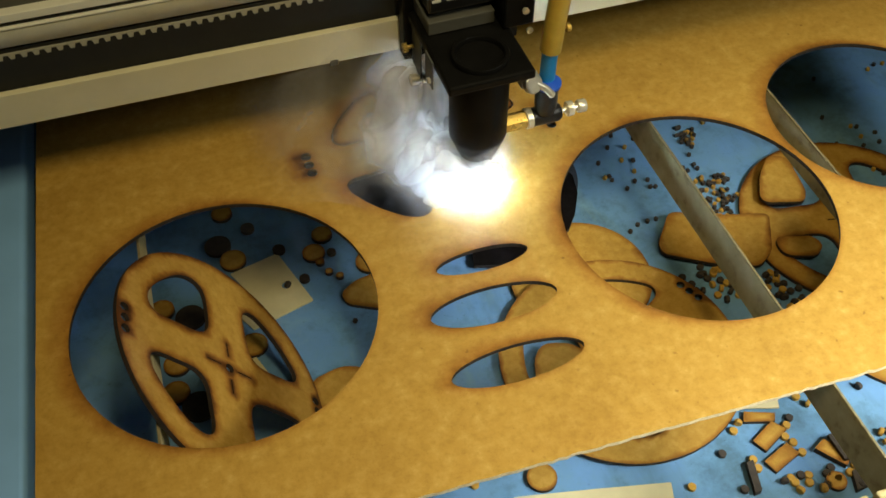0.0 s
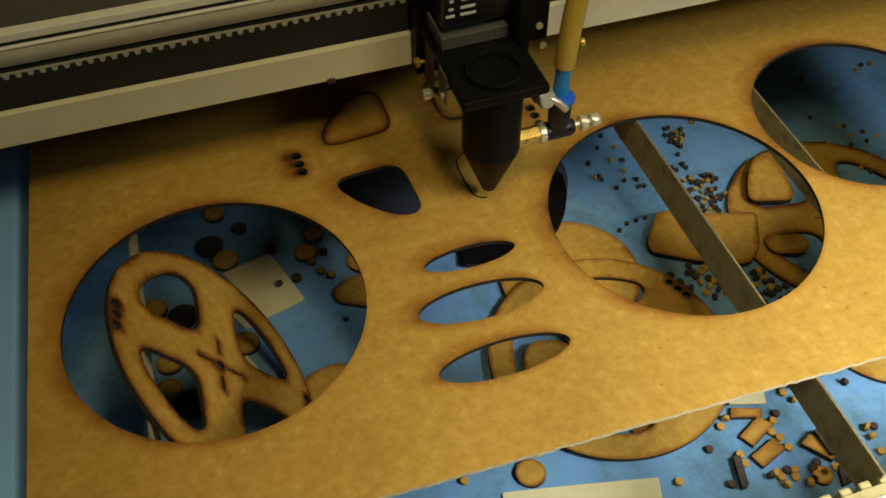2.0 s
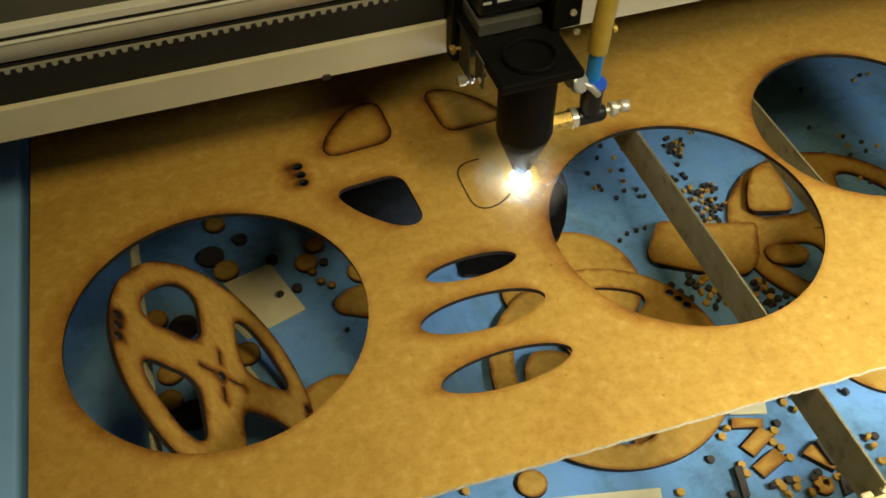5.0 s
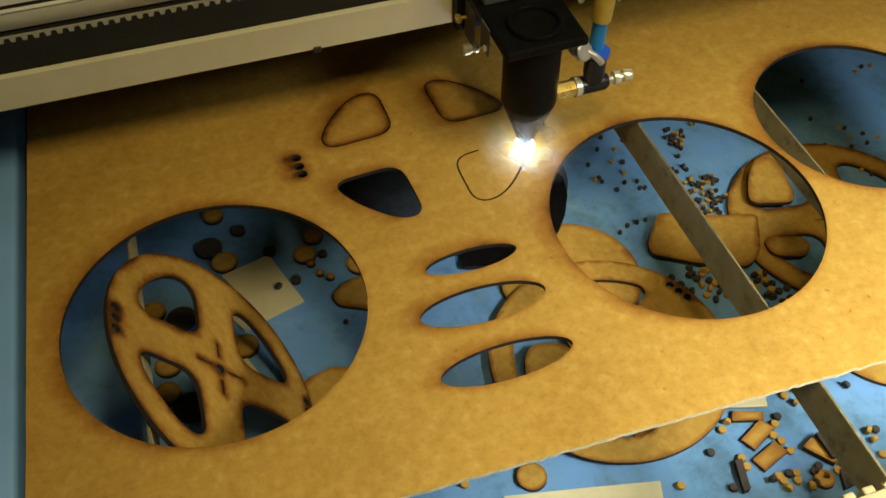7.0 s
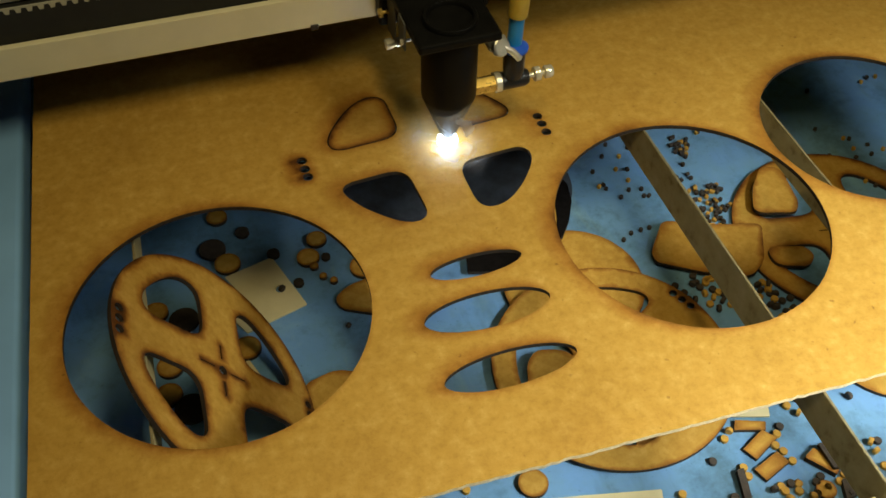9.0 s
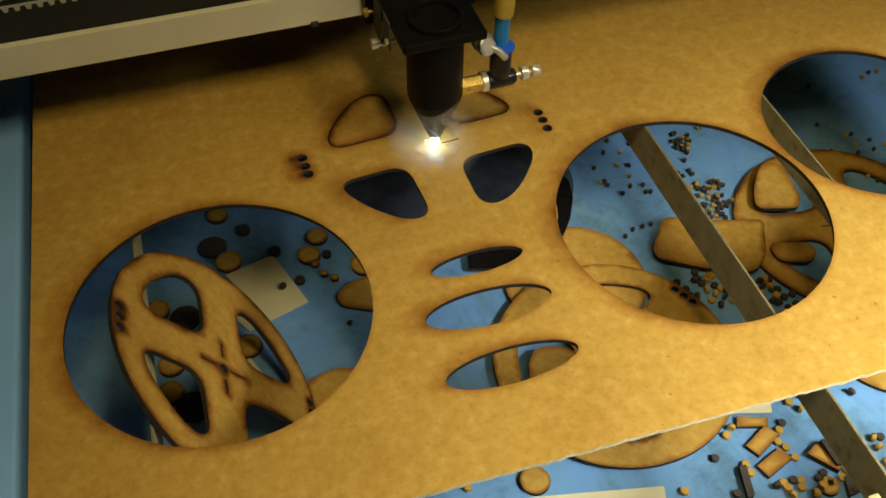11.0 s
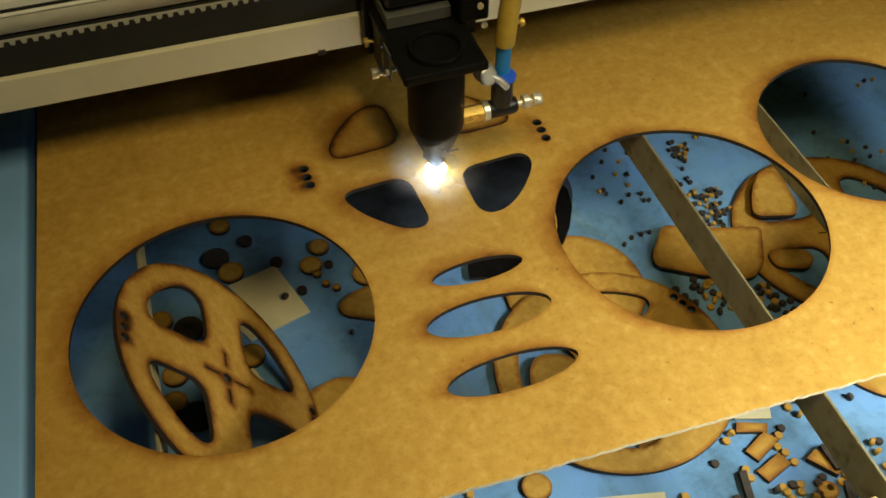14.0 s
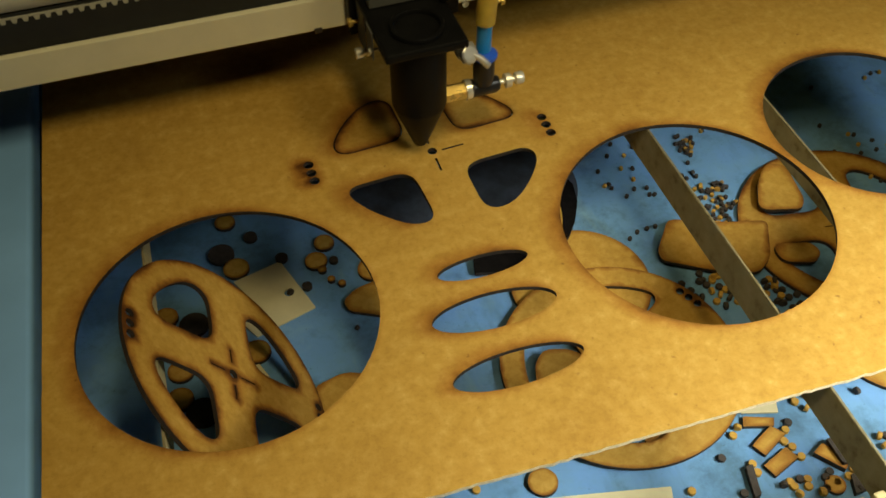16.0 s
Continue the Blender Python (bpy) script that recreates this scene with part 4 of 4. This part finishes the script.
part("clip_screw", lathe([(0.0044, 0), (0.0052, 0.0006), (0.0052, 0.0032), (0.0042, 0.0038)], 10, pose(0.0255, -0.0050, 0.0680, 60, 0, 20)), M_ZINC, head, "grey clip screw")
part("clip_arm", tube([(0.0280, -0.0060, 0.0685), (0.0325, -0.0085, 0.0660), (0.0365, -0.0095, 0.0610)], 0.0019, 10), M_ZINC, head, "grey clip arm", True)
TX = 0.0368
part("blue_tube", tube([(TX, FY, FZ + 0.0230), (TX + 0.0003, FY, FZ + 0.035), (TX + 0.0008, FY, FZ + 0.050)], 0.0041), M_BLUE, head, "blue air tube", True)
part("air_hose", tube([(TX + 0.0005, FY, 0.0830), (TX + 0.0010, FY, 0.0900), (TX + 0.0022, FY + 0.001, 0.1000), (TX + 0.0045, FY + 0.003, 0.1120), (TX + 0.0080, FY + 0.006, 0.1260), (TX + 0.0120, FY + 0.010, 0.1420), (TX + 0.015, FY + 0.016, 0.1650), (TX + 0.014, FY + 0.024, 0.2000)], 0.0054), M_HOSE, head, "yellowed silicone air hose", True)


def blob(rx, ry, rz, seed, rough=0.18):
    bm = bmesh.new()
    bmesh.ops.create_icosphere(bm, subdivisions=3, radius=1)
    for v in bm.verts:
        k = 1 + rough * noise.noise(v.co * 2.2 + Vector((seed, 0, 0)))
        v.co = Vector((v.co.x * rx * k, v.co.y * ry * k, v.co.z * rz * k))
    return bm


spark = part("spark", blob(0.0056, 0.0053, 0.0058, 1), M_SPARK, head, "blinding white burning point", True)
flare = part("flare", blob(0.0054, 0.0052, 0.0085, 7, 0.3), M_FLARE, head, "blinding white flare under the nozzle", True)
burst = part("burst", blob(0.0056, 0.0054, 0.0120, 11, 0.35), M_BURST, head, "blinding white burst under the nozzle", True)
ember = part("ember", blob(0.0026, 0.0026, 0.0030, 4), M_SPARKS, head, "small white burning point", True)


# ---- smoke ----
def smoke(name, layers, size, seed, material, label, drift):
    """A cloud of thin curved veils, thickest in its middle, that drifts as one."""
    r = random.Random(seed)
    verts, faces, soft = [], [], []
    n = 14
    for k in range(layers):
        w = size * r.uniform(0.8, 1.0)
        c = Vector((r.gauss(0, size * 0.18) + drift[0] * k / layers, r.gauss(0, size * 0.12) + drift[1] * k / layers, r.gauss(0, size * 0.12) + drift[2] * k / layers))
        q = Euler((radians(45 + r.uniform(-22, 22)), radians(r.uniform(-22, 22)), radians(r.uniform(-40, 0)))).to_matrix()
        at = len(verts)
        for i in range(n):
            for j in range(n):
                u, v = 2 * i / (n - 1) - 1, 2 * j / (n - 1) - 1
                bend = 0.35 * w * noise.noise(Vector((u * 1.5 + seed, v * 1.5, k)))
                verts.append(tuple(c + q @ Vector((u * w, v * w, bend))))
                rr = math.hypot(u, v) * (1 + 0.35 * noise.noise(Vector((u * 2, v * 2, seed + k))))
                q_in = max(0.0, 1 - rr)
                soft.append(min(1.0, 1.5 * q_in * q_in * (3 - 2 * q_in)))
        for i in range(n - 1):
            for j in range(n - 1):
                a = at + i * n + j
                faces.append((a, a + 1, a + n + 1, a + n))
    me = bpy.data.meshes.new(name)
    me.from_pydata(verts, [], faces)
    me.attributes.new("soft", "FLOAT", "POINT").data.foreach_set("value", soft)
    me.materials.append(material)
    for p in me.polygons:
        p.use_smooth = True
    ob = new(name, me)
    tagged(ob, label, "smoke", kind="stuff")
    return ob


core = smoke("smoke_core", 2, 0.040, 12, M_SMOKE, "dense bright smoke pouring from the cut", (-0.012, 0.006, 0.012))
plume = smoke("smoke_plume", 3, 0.050, 2, M_SMOKE, "dense white smoke billowing from the cut", (-0.035, 0.02, 0.03))
haze = smoke("smoke_haze", 1, 0.062, 9, M_WISP, "thin grey smoke drifting over the board", (-0.03, 0.03, 0.03))
wisp = smoke("smoke_bloom_wisp", 1, 0.030, 5, M_VEIL, "thin bright smoke that also gives the burning point its bloom", (-0.006, 0.004, 0.006))


# ---- what moves ----
def motions():
    path = (
        (0.00, 0.1460, 0.3682),
        (0.50, 0.1463, 0.3631),
        (1.00, 0.1470, 0.3579),
        (1.50, 0.1502, 0.3537),
        (2.00, 0.1543, 0.3522),
        (2.50, 0.1554, 0.3524),
        (3.00, 0.1603, 0.3531),
        (3.50, 0.1650, 0.3554),
        (4.00, 0.1693, 0.3584),
        (6.50, 0.1864, 0.3773),
        (7.00, 0.1870, 0.3819),
        (7.50, 0.1851, 0.3870),
        (8.00, 0.1808, 0.3903),
        (8.25, 0.1760, 0.3912),
        (8.35, 0.1720, 0.3930),
        (8.50, 0.1556, 0.4020),
        (9.00, 0.1452, 0.4056),
        (9.30, 0.1395, 0.4060),
        (10.00, 0.1520, 0.4058),
        (10.80, 0.1390, 0.4056),
        (11.50, 0.1350, 0.4045),
        (12.00, 0.1321, 0.3987),
        (12.50, 0.1329, 0.3968),
        (13.00, 0.1325, 0.3943),
        (13.50, 0.1325, 0.3942),
        (14.00, 0.1328, 0.3906),
        (14.25, 0.1328, 0.3900),
        (14.35, 0.1325, 0.3935),
        (14.50, 0.1322, 0.4133),
        (15.00, 0.1334, 0.4160),
        (15.50, 0.1331, 0.4210),
        (15.80, 0.1330, 0.4180),
        (16.00, 0.1261, 0.4073),
    )
    walk(head, [(t, pose(x, y, 0)) for t, x, y in path])
    walk(gantry, [(t, pose(0.083, y + 0.0593, 0, 0, 0, -1.3)) for t, x, y in path])

    up, down = 0.052, 0.0042

    def lit(ob, spells, low, high=up):
        rows = [(0.0, pose(0, 0, low if spells[0][0] <= 0 else high))]
        for a, b in spells:
            if a > 0:
                rows += [(a - 0.06, pose(0, 0, high)), (a, pose(0, 0, low))]
            if b < 16:
                rows += [(b, pose(0, 0, low)), (b + 0.06, pose(0, 0, high))]
        rows.append((16.0, pose(0, 0, low if spells[-1][1] >= 16 else high)))
        walk(ob, rows)

    lit(spark, [(0, 1.9), (2.4, 8.22), (8.65, 9.3), (12.4, 12.75), (13.93, 14.08), (14.4, 14.65), (15.2, 15.32)], down)
    lit(flare, [(0.0, 1.9)], 0.0050, 0.054)
    lit(burst, [(6.2, 6.85), (8.75, 8.93), (11.95, 12.1), (12.42, 12.6), (14.44, 14.56), (15.57, 15.68)], 0.0060, 0.062)
    lit(ember, [(9.3, 11.75), (14.95, 15.05), (15.32, 15.56), (15.68, 15.78)], 0.0030, 0.050)

    bx, by = BLANK_C
    lie = (0.2205, 0.4330, FLOOR_Z + 0.0056)
    walk(blank, [(0, pose(bx, by, 0)), (8.28, pose(bx, by, 0)), (8.38, pose(bx + 0.003, by, -0.006, 0, -16, 0)), (8.5, pose(bx + 0.0115, by + 0.003, -0.0200, 3, -60, 3)), (8.6, pose(*lie[:2], -0.095, 12, 20, 20)), (8.68, pose(*lie, 0, 0, 30)), (16, pose(*lie, 0, 0, 30))])
    for ob, c, when in fillers:
        walk(ob, [(0, pose(*c, 0)), (when - 0.05, pose(*c, 0)), (when + 0.1, pose(c[0] + 0.02, c[1] + 0.02, -0.06, 40)), (when + 0.2, pose(0.222, 0.430, FLOOR_Z + 0.009)), (16.0, pose(0.222, 0.430, FLOOR_Z + 0.009))])

    away = pose(0.10, 0.75, 0.30)
    walk(core, [(0, pose(0.133, 0.372, 0.022)), (0.5, pose(0.134, 0.367, 0.022, 0, 0, 8)), (1.0, pose(0.130, 0.360, 0.022, 0, 0, 14)), (1.5, pose(0.134, 0.356, 0.021, 0, 0, 20)), (1.85, pose(0.135, 0.356, 0.022, 0, 0, 26)), (2.0, away), (16, away)])
    walk(plume, [(0, pose(0.125, 0.385, 0.027)), (0.5, pose(0.128, 0.380, 0.027, 0, 0, 12)), (1.0, pose(0.129, 0.373, 0.024, 0, 0, 25)), (1.5, pose(0.131, 0.369, 0.022, 0, 0, 40)), (1.8, pose(0.124, 0.370, 0.028, 0, 0, 50)), (2.0, away), (16, away)])
    walk(haze, [(0, pose(0.085, 0.400, 0.035)), (0.8, pose(0.092, 0.395, 0.035, 0, 0, 15)), (1.5, pose(0.105, 0.385, 0.03, 0, 0, 30)), (1.85, pose(0.09, 0.395, 0.045, 0, 0, 40)), (2.0, away), (11.0, away), (11.2, pose(0.105, 0.415, 0.025, 0, 0, 12)), (12.6, pose(0.110, 0.405, 0.022, 0, 0, 22)), (12.85, away), (14.4, away), (14.5, pose(0.108, 0.415, 0.02, 0, 0, 18)), (15.7, pose(0.105, 0.425, 0.025, 0, 0, 32)), (15.9, away), (16, away)])
    # the bright veil hangs before the burning point as its bloom and goes with it
    spells = [(0.0, 1.85), (2.45, 8.2), (8.7, 12.7), (13.95, 15.75)]
    rows = []
    for t, x, y in path:
        near_fire = any(a <= t <= b for a, b in spells)
        rows.append((t, pose(x - 0.004, y - 0.007, 0.015, 0, 0, 8 * math.sin(3 * t)) if near_fire else away))
    walk(wisp, rows)


motions()
